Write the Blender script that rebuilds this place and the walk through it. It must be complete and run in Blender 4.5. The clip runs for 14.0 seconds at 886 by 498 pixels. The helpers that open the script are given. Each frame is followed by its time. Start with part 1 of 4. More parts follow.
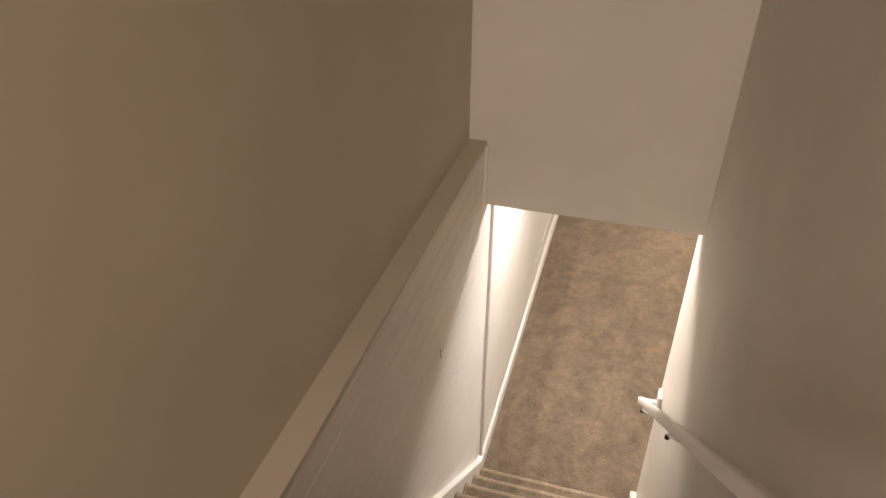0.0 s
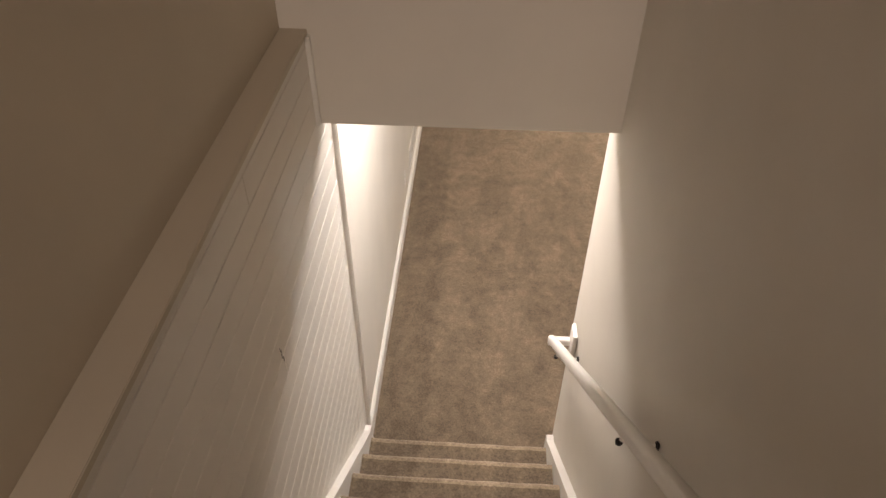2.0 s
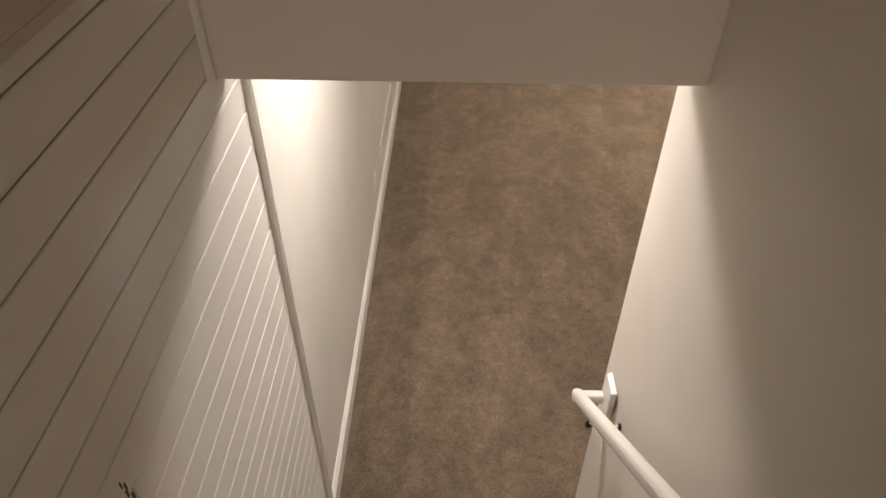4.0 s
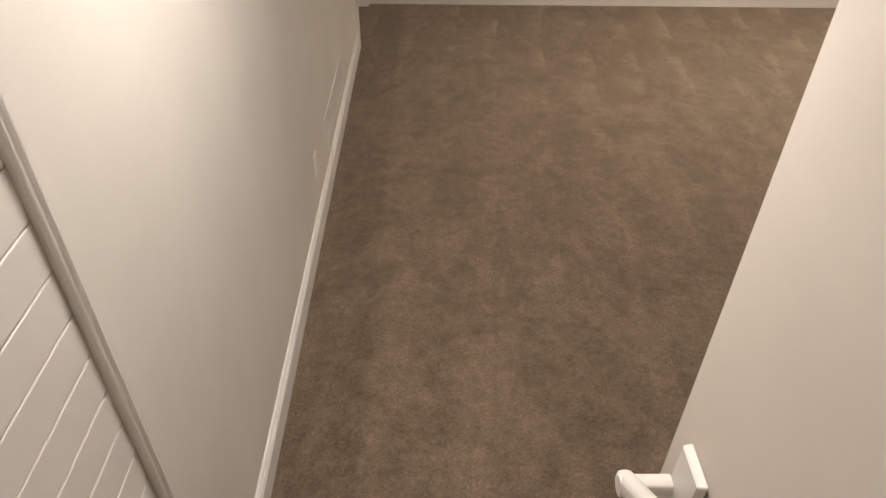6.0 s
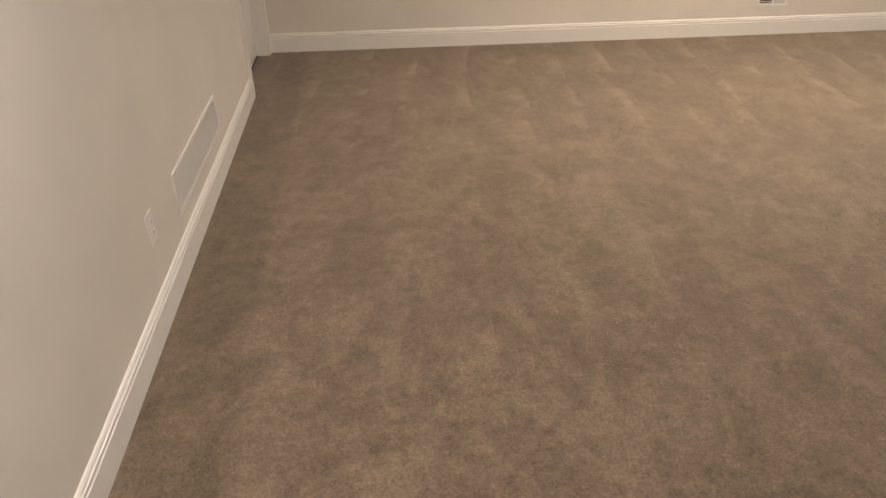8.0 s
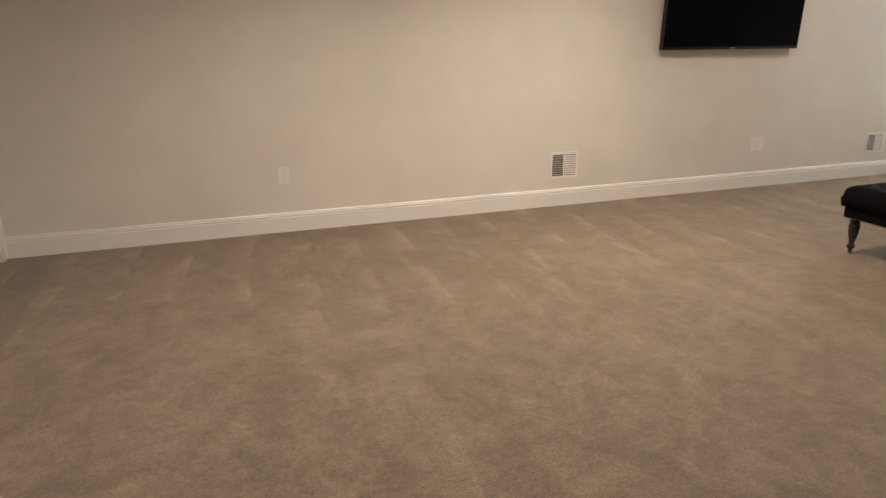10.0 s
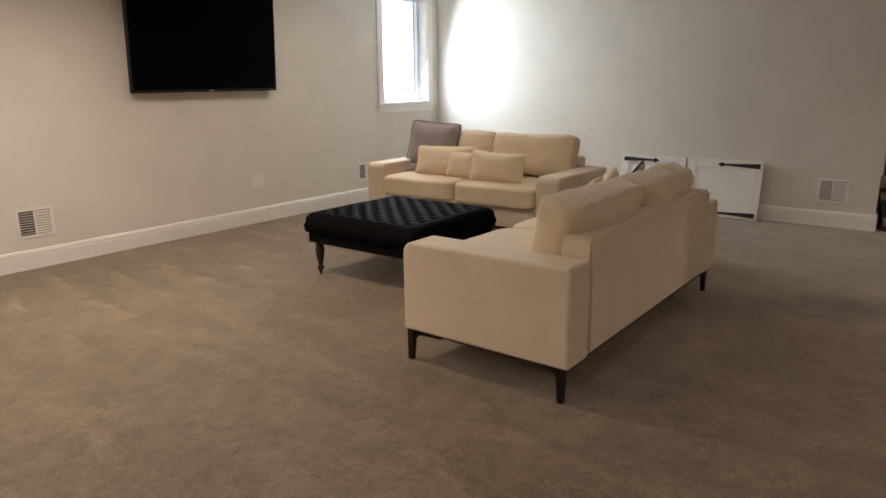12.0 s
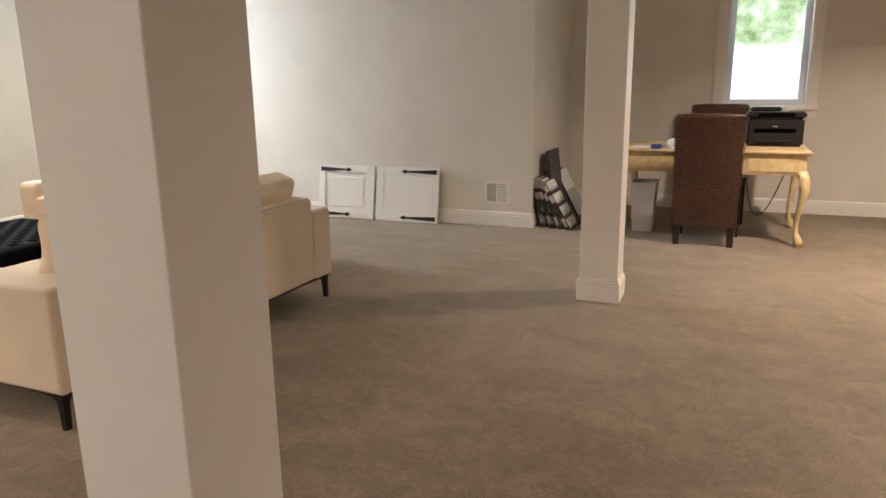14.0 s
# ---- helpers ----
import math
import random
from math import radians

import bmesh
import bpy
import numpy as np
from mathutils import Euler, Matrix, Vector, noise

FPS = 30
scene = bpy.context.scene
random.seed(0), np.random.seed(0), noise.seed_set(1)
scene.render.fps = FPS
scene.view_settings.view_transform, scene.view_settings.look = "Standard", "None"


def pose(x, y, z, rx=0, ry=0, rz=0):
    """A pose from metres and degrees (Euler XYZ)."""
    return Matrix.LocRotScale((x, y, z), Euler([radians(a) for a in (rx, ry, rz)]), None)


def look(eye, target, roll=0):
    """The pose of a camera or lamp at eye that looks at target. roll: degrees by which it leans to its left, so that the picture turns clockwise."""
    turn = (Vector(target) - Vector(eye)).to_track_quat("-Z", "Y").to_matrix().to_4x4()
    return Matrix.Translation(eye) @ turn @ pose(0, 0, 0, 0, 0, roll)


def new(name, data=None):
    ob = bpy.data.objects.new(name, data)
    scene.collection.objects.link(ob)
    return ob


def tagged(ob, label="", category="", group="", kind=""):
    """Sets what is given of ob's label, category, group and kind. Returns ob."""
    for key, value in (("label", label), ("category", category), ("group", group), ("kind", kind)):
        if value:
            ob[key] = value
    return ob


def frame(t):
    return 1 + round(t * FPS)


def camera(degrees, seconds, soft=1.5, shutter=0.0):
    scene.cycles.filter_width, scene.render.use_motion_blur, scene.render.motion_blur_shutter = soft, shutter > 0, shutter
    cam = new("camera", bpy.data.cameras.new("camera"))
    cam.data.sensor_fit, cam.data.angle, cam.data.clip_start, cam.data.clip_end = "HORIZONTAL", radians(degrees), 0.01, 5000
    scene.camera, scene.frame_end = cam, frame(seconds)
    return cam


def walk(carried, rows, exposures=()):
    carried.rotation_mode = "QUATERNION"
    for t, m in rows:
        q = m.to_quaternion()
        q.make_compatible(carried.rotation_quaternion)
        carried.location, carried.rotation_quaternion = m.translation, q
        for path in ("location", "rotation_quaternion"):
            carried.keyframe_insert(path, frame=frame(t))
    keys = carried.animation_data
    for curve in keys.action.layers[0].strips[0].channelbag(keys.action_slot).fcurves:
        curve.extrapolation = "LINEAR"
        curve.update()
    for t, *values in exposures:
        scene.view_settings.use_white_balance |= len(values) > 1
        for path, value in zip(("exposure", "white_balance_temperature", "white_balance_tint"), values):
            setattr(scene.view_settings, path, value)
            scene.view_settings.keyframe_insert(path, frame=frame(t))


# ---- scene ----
cam = camera(65.9, 14.0)
PATH = [
    (0, (0.611, -2.858, 3.731), (0.141, -1.247, 2.642), 0.2),
    (0.5, (0.615, -2.659, 3.669), (0.33, -1.092, 2.461), -0.0),
    (1, (0.669, -2.468, 3.518), (0.452, -0.932, 2.255), 0.2),
    (1.5, (0.58, -2.21, 3.473), (0.439, -0.711, 2.157), -0.0),
    (2, (0.533, -2.031, 3.331), (0.445, -0.532, 2.01), 0.2),
    (2.5, (0.548, -1.889, 3.205), (0.48, -0.383, 1.89), -0.0),
    (3, (0.497, -1.711, 3.099), (0.449, -0.204, 1.785), 0.1),
    (5.5, (0.522, -0.819, 2.25), (0.513, 0.718, 0.971), 0.7),
    (6, (0.55, -0.659, 2.104), (0.586, 0.89, 0.839), 1.0),
    (6.5, (0.594, -0.469, 1.936), (0.629, 1.099, 0.696), 0.1),
    (7, (0.58, -0.271, 1.764), (0.66, 1.315, 0.548), 0.5),
    (7.2, (0.642, -0.214, 1.72), (0.715, 1.373, 0.505), -0.4),
    (9.3, (0.95, 0.448, 1.399), (1.361, 2.253, 0.643), 0.5),
    (9.5, (1.011, 0.52, 1.369), (1.471, 2.327, 0.645), 0.5),
    (10, (1.186, 0.54, 1.312), (1.836, 2.335, 0.717), -0.3),
    (10.5, (1.313, 0.548, 1.278), (2.239, 2.232, 0.725), -0.2),
    (11, (1.489, 0.446, 1.294), (2.613, 2.007, 0.748), -0.4),
    (11.5, (1.715, 0.318, 1.289), (3.036, 1.729, 0.774), -0.5),
    (12, (1.901, 0.132, 1.279), (3.446, 1.306, 0.798), -0.5),
    (12.5, (2.058, -0.097, 1.284), (3.688, 0.96, 0.809), -0.6),
    (13, (2.26, -0.31, 1.295), (3.954, 0.643, 0.824), -0.25),
    (13.5, (2.38, -0.678, 1.299), (4.134, 0.161, 0.832), -0.7),
    (14, (2.54, -0.988, 1.262), (4.337, -0.238, 0.808), -0.8),
]
EXPOSURES = [(0, 0.78), (1, 0.55), (2, 0.41), (3, 0.23), (5.5, -0.3), (6, -0.22), (7, 0.17), (9.5, 0.09), (10.5, -0.02), (11.5, -0.19), (12.5, -0.18), (13.1, -0.08), (14, 0.58)]
walk(cam, [(t, look(eye, target, roll)) for t, eye, target, roll in PATH], EXPOSURES)

# ---- world, light, exposure ----
world = bpy.data.worlds.new("world")
scene.world = world
world.use_nodes = True
wn = world.node_tree.nodes
sky = wn.new("ShaderNodeTexSky")
sky.sky_type, sky.sun_disc = "NISHITA", False
sky.sun_elevation, sky.sun_rotation = radians(50), radians(60)
world.node_tree.links.new(sky.outputs[0], wn["Background"].inputs[0])
wn["Background"].inputs[1].default_value = 0.1


def lamp(name, kind, m, power, color, **more):
    data = bpy.data.lights.new(name, kind)
    data.energy, data.color = power, color
    for key, value in more.items():
        if key == "size":
            data.size = value
        elif key == "size_y":
            data.shape, data.size_y = "RECTANGLE", value
        elif key == "disk":
            data.shape, data.size = "DISK", value
        elif key == "spread":
            data.spread = value
        elif key == "angle":
            data.angle = value
        elif key == "spot":
            data.spot_size, data.spot_blend = value, 0.6
        elif key == "radius":
            data.shadow_soft_size = value
    ob = new(name, data)
    ob.matrix_world = m
    return ob


WARM = (1.0, 0.84, 0.705)
lamp("sun", "SUN", look((0, 0, 10), (-4, -3, 5)), 0.8, (1, 0.97, 0.92), angle=radians(12))
# recessed ceiling lights of the basement
for x, y, power in ((2.1, 3.4, 27), (3.8, 3.8, 36), (6.4, 4.1, 10), (5.0, -3.0, 34), (7.6, -2.2, 54)):
    lamp("recessed_light", "AREA", look((x, y, 2.44), (x, y, 0)), power, WARM if y > 0 else (1.0, 0.805, 0.66), disk=0.13, spread=radians(145))
# broad flush light over the stair foot
lamp("flush_light", "AREA", look((0.55, 0.72, 2.43), (0.55, 0.72, 0)), 33, (1.0, 0.905, 0.85), disk=0.42)
# light of the upper hall
lamp("hall_light", "AREA", look((0.45, -5.0, 4.3), (0.45, 0.0, 2.75)), 10.5, (1.0, 0.81, 0.69), disk=0.5, spread=radians(95))
# daylight in the two window openings
lamp("window_light", "AREA", look((8.015, 5.375, 1.62), (6.9, 2.2, 0.7)), 64, (0.78, 0.89, 1.0), size=0.66, size_y=1.04)
lamp("window_light", "AREA", look((10.30, -1.285, 2.17), (6, -1.285, 0.0)), 30, (0.78, 0.89, 1.0), size=0.70, size_y=0.14)


# ---- materials ----
def mat(name, color, rough=0.6, metal=0.0, noise_scale=0.0, var=0.0, bump=0.0, bump_scale=200.0, bump_dist=0.002, sheen=0.0, big=0.0, big_scale=1.5, spec=None):
    m = bpy.data.materials.new(name)
    m.use_nodes = True
    nt = m.node_tree
    b = nt.nodes["Principled BSDF"]
    b.inputs["Base Color"].default_value = (*color, 1)
    b.inputs["Roughness"].default_value = rough
    b.inputs["Metallic"].default_value = metal
    if spec is not None:
        b.inputs["Specular IOR Level"].default_value = spec
    if sheen:
        b.inputs["Sheen Weight"].default_value = sheen
    tc = nt.nodes.new("ShaderNodeTexCoord")

    def noise_node(scale, detail=4.0):
        n = nt.nodes.new("ShaderNodeTexNoise")
        n.inputs["Scale"].default_value = scale
        n.inputs["Detail"].default_value = detail
        nt.links.new(tc.outputs["Object"], n.inputs["Vector"])
        return n

    last = None
    for scale, amount in ((noise_scale, var), (big_scale, big)):
        if scale and amount:
            n = noise_node(scale)
            r = nt.nodes.new("ShaderNodeMapRange")
            r.inputs["From Min"].default_value, r.inputs["From Max"].default_value = 0.3, 0.7
            r.inputs["To Min"].default_value, r.inputs["To Max"].default_value = 1 - amount, 1 + amount
            nt.links.new(n.outputs["Fac"], r.inputs["Value"])
            mix = nt.nodes.new("ShaderNodeMix")
            mix.data_type, mix.blend_type = "RGBA", "MULTIPLY"
            mix.inputs["Factor"].default_value = 1.0
            if last is None:
                mix.inputs["A"].default_value = (*color, 1)
            else:
                nt.links.new(last, mix.inputs["A"])
            nt.links.new(r.outputs[0], mix.inputs["B"])
            last = mix.outputs["Result"]
    if last is not None:
        nt.links.new(last, b.inputs["Base Color"])
    if bump:
        n = noise_node(bump_scale, 3.0)
        u = nt.nodes.new("ShaderNodeBump")
        u.inputs["Strength"].default_value, u.inputs["Distance"].default_value = bump, bump_dist
        nt.links.new(n.outputs["Fac"], u.inputs["Height"])
        nt.links.new(u.outputs[0], b.inputs["Normal"])
    return m


M_WALL = mat("wall_paint", (0.70, 0.655, 0.585), 0.75, var=0.02, noise_scale=3, bump=0.12, bump_scale=160, bump_dist=0.0015, big=0.025)
M_HALL = mat("hall_paint", (0.58, 0.515, 0.415), 0.75, var=0.02, noise_scale=3, bump=0.12, bump_scale=160, bump_dist=0.0015, big=0.03)
M_CEIL = mat("ceiling_paint", (0.78, 0.76, 0.72), 0.85, bump=0.1, bump_scale=120, big=0.02)
M_TRIM = mat("white_trim_paint", (0.80, 0.77, 0.72), 0.38, var=0.015, noise_scale=6, bump=0.04, bump_scale=60)
M_SHIP = mat("shiplap_paint", (0.74, 0.70, 0.64), 0.45, var=0.02, noise_scale=5, bump=0.06, bump_scale=50, big=0.02)
M_BACK = mat("shiplap_backing", (0.45, 0.42, 0.38), 0.8)
M_DOOR = mat("white_door_paint", (0.78, 0.75, 0.71), 0.4, bump=0.04, bump_scale=60, var=0.015, noise_scale=4)
M_SOFA = mat("cream_linen", (0.70, 0.575, 0.43), 0.9, var=0.05, noise_scale=260, bump=0.35, bump_scale=900, bump_dist=0.001, sheen=0.25, big=0.04, big_scale=5)
M_CUSH = mat("cream_cushion", (0.72, 0.585, 0.42), 0.9, var=0.05, noise_scale=220, bump=0.35, bump_scale=800, bump_dist=0.001, sheen=0.25, big=0.04, big_scale=5)
M_GREY = mat("grey_linen", (0.27, 0.225, 0.225), 0.9, var=0.08, noise_scale=200, bump=0.3, bump_scale=700, bump_dist=0.001, sheen=0.2)
M_BLUE = mat("pale_grey_linen", (0.42, 0.42, 0.46), 0.9, var=0.08, noise_scale=200, bump=0.3, bump_scale=700, bump_dist=0.001, sheen=0.2)
M_PIPE = mat("dark_piping", (0.06, 0.045, 0.04), 0.8)
M_BLACK = mat("black_upholstery", (0.0045, 0.004, 0.0045), 0.8, var=0.15, noise_scale=30, bump=0.25, bump_scale=500, bump_dist=0.001, spec=0.05)
M_LEG = mat("black_metal", (0.012, 0.011, 0.011), 0.35, metal=0.3)
M_DWOOD = mat("dark_wood", (0.02, 0.013, 0.010), 0.4, var=0.2, noise_scale=40)
M_BRASS = mat("dull_brass", (0.30, 0.22, 0.12), 0.4, metal=1.0)
M_IRON = mat("black_iron", (0.018, 0.015, 0.014), 0.55, metal=0.4, bump=0.2, bump_scale=120)
M_SCREEN = mat("television_glass", (0.002, 0.002, 0.003), 0.14, spec=0.06)
M_BEZEL = mat("black_plastic", (0.010, 0.010, 0.011), 0.4)
M_PLATE = mat("white_plastic", (0.78, 0.75, 0.70), 0.35)
M_SLOT = mat("dark_slot", (0.05, 0.045, 0.04), 0.8)
# grey and dark colours that stand for shade behind vent louvres
M_MESH = mat("grey_louvre_shade", (0.34, 0.31, 0.28), 0.7)
M_DUCT = mat("duct_shade", (0.10, 0.09, 0.08), 0.6, metal=0.5)
M_WICKER = mat("brown_wicker", (0.070, 0.028, 0.014), 0.5, var=0.55, noise_scale=60, bump=0.3, bump_scale=250, big=0.2, big_scale=9)
M_DESK = mat("antiqued_cream_wood", (0.60, 0.455, 0.235), 0.55, var=0.16, noise_scale=18, bump=0.08, bump_scale=60, big=0.10, big_scale=6)
M_BIN = mat("white_bin_plastic", (0.72, 0.70, 0.68), 0.4)
M_CORD = mat("grey_cord", (0.14, 0.12, 0.10), 0.5)
M_PAPER = mat("white_paper", (0.75, 0.74, 0.70), 0.7)
M_NAVY = mat("blue_plastic", (0.02, 0.05, 0.30), 0.4)
# white vinyl; the blue cast of daylight is put into its base colour
M_VINYL = mat("daylit_white_vinyl", (0.66, 0.72, 0.78), 0.35)


def carpet_material(name, base):
    m = bpy.data.materials.new(name)
    m.use_nodes = True
    nt = m.node_tree
    L = nt.links.new
    b = nt.nodes["Principled BSDF"]
    b.inputs["Roughness"].default_value = 0.95
    b.inputs["Specular IOR Level"].default_value = 0.15
    b.inputs["Sheen Weight"].default_value = 0.38
    b.inputs["Sheen Roughness"].default_value = 0.4
    b.inputs["Sheen Tint"].default_value = (1.0, 0.90, 0.78, 1)
    tc = nt.nodes.new("ShaderNodeTexCoord")

    def layer(scale, detail, stretch=(1, 1, 1), turn=0.0, rough=0.5, dist=0.0):
        mp = nt.nodes.new("ShaderNodeMapping")
        mp.inputs["Scale"].default_value = stretch
        mp.inputs["Rotation"].default_value = (0, 0, turn)
        L(tc.outputs["Object"], mp.inputs["Vector"])
        n = nt.nodes.new("ShaderNodeTexNoise")
        n.inputs["Scale"].default_value, n.inputs["Detail"].default_value = scale, detail
        n.inputs["Roughness"].default_value, n.inputs["Distortion"].default_value = rough, dist
        L(mp.outputs[0], n.inputs["Vector"])
        return n.outputs["Fac"]

    def ranged(value, lo, hi, a, z):
        r = nt.nodes.new("ShaderNodeMapRange")
        for k, v in (("From Min", lo), ("From Max", hi), ("To Min", a), ("To Max", z)):
            r.inputs[k].default_value = v
        L(value, r.inputs["Value"])
        return r.outputs[0]

    def times(a, c):
        n = nt.nodes.new("ShaderNodeMath")
        n.operation = "MULTIPLY"
        L(a, n.inputs[0]), L(c, n.inputs[1])
        return n.outputs[0]

    fleck = ranged(layer(17, 6, rough=0.8, dist=0.3), 0.40, 0.60, 0.89, 1.12)
    tread = ranged(layer(7.5, 6, rough=0.72, dist=0.4), 0.42, 0.58, 0.91, 1.09)
    tracks = ranged(layer(2.3, 6, (1.5, 0.9, 1), 0.45, rough=0.68, dist=0.7), 0.44, 0.57, 0.90, 1.11)
    # vacuum strokes beside the television wall: narrow pale lines a third of a metre apart
    mp = nt.nodes.new("ShaderNodeMapping")
    mp.inputs["Rotation"].default_value = (0, 0, radians(STROKE))
    L(tc.outputs["Object"], mp.inputs["Vector"])
    wave = nt.nodes.new("ShaderNodeTexWave")
    wave.wave_profile = "SAW"
    wave.inputs["Scale"].default_value, wave.inputs["Distortion"].default_value = 0.92, 1.6
    wave.inputs["Detail"].default_value, wave.inputs["Detail Scale"].default_value = 3.0, 1.3
    L(mp.outputs[0], wave.inputs["Vector"])
    xyz = nt.nodes.new("ShaderNodeSeparateXYZ")
    L(tc.outputs["Object"], xyz.inputs[0])
    near_wall = ranged(xyz.outputs["Y"], 3.2, 4.2, 0.25, 1.0)
    patchy = times(ranged(layer(2.6, 4, rough=0.6), 0.44, 0.56, 0, 1), near_wall)
    strokes = ranged(times(ranged(wave.outputs["Fac"], 0.60, 1.0, 0, 1), patchy), 0, 1, 1.0, 1.48)
    # pile brushed the other way in a strip along the stair-foot wall
    ragged = nt.nodes.new("ShaderNodeMath")
    ragged.operation = "MULTIPLY_ADD"
    L(layer(3.0, 5, rough=0.7), ragged.inputs[0])
    ragged.inputs[1].default_value = 0.14
    L(xyz.outputs["X"], ragged.inputs[2])
    strokes = times(strokes, ranged(ragged.outputs[0], 0.36, 0.385, 0.84, 1.0))
    tuft = ranged(layer(95, 3, rough=0.85), 0.3, 0.7, 0.62, 1.36)
    clump = ranged(layer(38, 3), 0.35, 0.65, 0.93, 1.07)
    value = times(times(times(times(tread, fleck), tracks), strokes), times(tuft, clump))
    col = nt.nodes.new("ShaderNodeMix")
    col.data_type, col.blend_type = "RGBA", "MULTIPLY"
    col.inputs["Factor"].default_value = 1.0
    col.inputs["A"].default_value = (*base, 1)
    L(value, col.inputs["B"])
    L(col.outputs["Result"], b.inputs["Base Color"])
    u = nt.nodes.new("ShaderNodeBump")
    u.inputs["Strength"].default_value, u.inputs["Distance"].default_value = 0.7, 0.006
    L(layer(190, 3, rough=0.7), u.inputs["Height"])
    u2 = nt.nodes.new("ShaderNodeBump")
    u2.inputs["Strength"].default_value, u2.inputs["Distance"].default_value = 0.25, 0.012
    L(layer(5, 4, dist=0.6), u2.inputs["Height"])
    L(u2.outputs[0], u.inputs["Normal"])
    L(u.outputs[0], b.inputs["Normal"])
    return m


STROKE = 5.0
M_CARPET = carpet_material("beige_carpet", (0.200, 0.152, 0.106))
# same carpet with a paler base colour, for the step noses
M_NOSE = carpet_material("paler_carpet", (0.35, 0.275, 0.195))


# ---- building blocks ----
def box(bm, x0, x1, y0, y1, z0, z1):
    vs = [bm.verts.new((x, y, z)) for x in (x0, x1) for y in (y0, y1) for z in (z0, z1)]
    for f in ((0, 1, 3, 2), (4, 6, 7, 5), (0, 4, 5, 1), (2, 3, 7, 6), (0, 2, 6, 4), (1, 5, 7, 3)):
        bm.faces.new([vs[i] for i in f])
    return vs


def part(name, bm, material, parent=None, label="", smooth=False, bevel=0.0, segments=2):
    if bevel:
        bmesh.ops.bevel(bm, geom=bm.edges[:], offset=bevel, segments=segments, affect="EDGES", clamp_overlap=True)
    bmesh.ops.recalc_face_normals(bm, faces=bm.faces[:])
    me = bpy.data.meshes.new(name)
    bm.to_mesh(me)
    bm.free()
    if smooth:
        me.polygons.foreach_set("use_smooth", [True] * len(me.polygons))
    me.materials.append(material)
    ob = new(name, me)
    if parent:
        ob.parent = parent
    if label:
        ob["label"] = label
    return ob


def blocks(name, boxes, material, parent=None, label="", bevel=0.0, segments=2, smooth=False):
    bm = bmesh.new()
    for b in boxes:
        box(bm, *b)
    return part(name, bm, material, parent, label, smooth, bevel, segments)


def structure(ob, label):
    return tagged(ob, label, kind="structure")


def thing(name, x, y, z, turn, label, category, group=""):
    ob = new(name)
    ob.location, ob.rotation_euler = (x, y, z), (0, 0, radians(turn))
    return tagged(ob, label, category, group)


def sweep(bm, profile, start, end):
    """A profile of (out, up) points, drawn from start to end; out is to the left of the way."""
    a, b = Vector(start), Vector(end)
    side = Vector((0, 0, 1)).cross(b - a).normalized()
    rings = [[bm.verts.new(p + side * o + Vector((0, 0, u))) for o, u in profile] for p in (a, b)]
    n = len(profile)
    for i in range(n):
        bm.faces.new((rings[0][i], rings[0][(i + 1) % n], rings[1][(i + 1) % n], rings[1][i]))
    bm.faces.new(rings[0]), bm.faces.new(rings[1][::-1])


def tube(bm, points, radius, sides=10):
    """A round rod through the points; radius is a number or one for each point."""
    pts = [Vector(p) for p in points]
    radii = [radius] * len(pts) if isinstance(radius, (int, float)) else radius
    rings, up = [], None
    for i, p in enumerate(pts):
        way = (pts[min(i + 1, len(pts) - 1)] - pts[max(i - 1, 0)]).normalized()
        if up is None:
            up = way.orthogonal().normalized()
        up = (up - way * up.dot(way)).normalized()
        other = way.cross(up)
        rings.append([bm.verts.new(p + (up * math.cos(a) + other * math.sin(a)) * radii[i]) for a in (2 * math.pi * k / sides for k in range(sides))])
    for a, b in zip(rings, rings[1:]):
        for k in range(sides):
            bm.faces.new((a[k], a[(k + 1) % sides], b[(k + 1) % sides], b[k]))
    bm.faces.new(rings[0][::-1]), bm.faces.new(rings[-1])


def turned(bm, rows, sides=16, at=(0, 0)):
    """A turned shape: rows of (height, radius)."""
    tube(bm, [(at[0], at[1], z) for z, _ in rows], [r for _, r in rows], sides)


def puff(w, d, h, power=6.0, n=10, crown=0.0, wrinkle=0.0, seed=0, m=None, sag=0.0):
    """A soft block, w by d by h, centred; crown thins it towards its rim; wrinkle ruffles it."""
    bm = bmesh.new()
    keep = {}

    def vert(p):
        k = tuple(round(c, 5) for c in p)
        if k not in keep:
            s = (abs(p[0]) ** power + abs(p[1]) ** power + abs(p[2]) ** power) ** (-1 / power)
            x, y, z = (c * s for c in p)
            if crown:
                e = max(abs(p[0]), abs(p[1]))
                z *= 1 - crown * e ** 3
                edge = 1 - 0.07 * (1 - min(abs(p[0]), abs(p[1])) ** 2) * e
                x, y = x * edge, y * edge
            if sag:
                z -= sag * (1 - p[0] ** 2) * (1 - p[1] ** 2)
            v = Vector((x * w / 2, y * d / 2, z * h / 2))
            if wrinkle:
                v += noise.noise_vector(v * 9 + Vector((seed * 7.3, seed, 0))) * wrinkle + noise.noise_vector(v * 24 + Vector((seed, 3, 0))) * wrinkle * 0.4
            keep[k] = bm.verts.new(m @ v if m else v)
        return keep[k]

    g = [-1 + 2 * i / n for i in range(n + 1)]
    for axis in range(3):
        for s in (-1, 1):
            for i in range(n):
                for j in range(n):
                    quad = []
                    for a, b in ((i, j), (i + 1, j), (i + 1, j + 1), (i, j + 1)):
                        p = [0, 0, 0]
                        p[axis], p[(axis + 1) % 3], p[(axis + 2) % 3] = s, g[a], g[b]
                        quad.append(vert(p))
                    bm.faces.new(quad)
    return bm


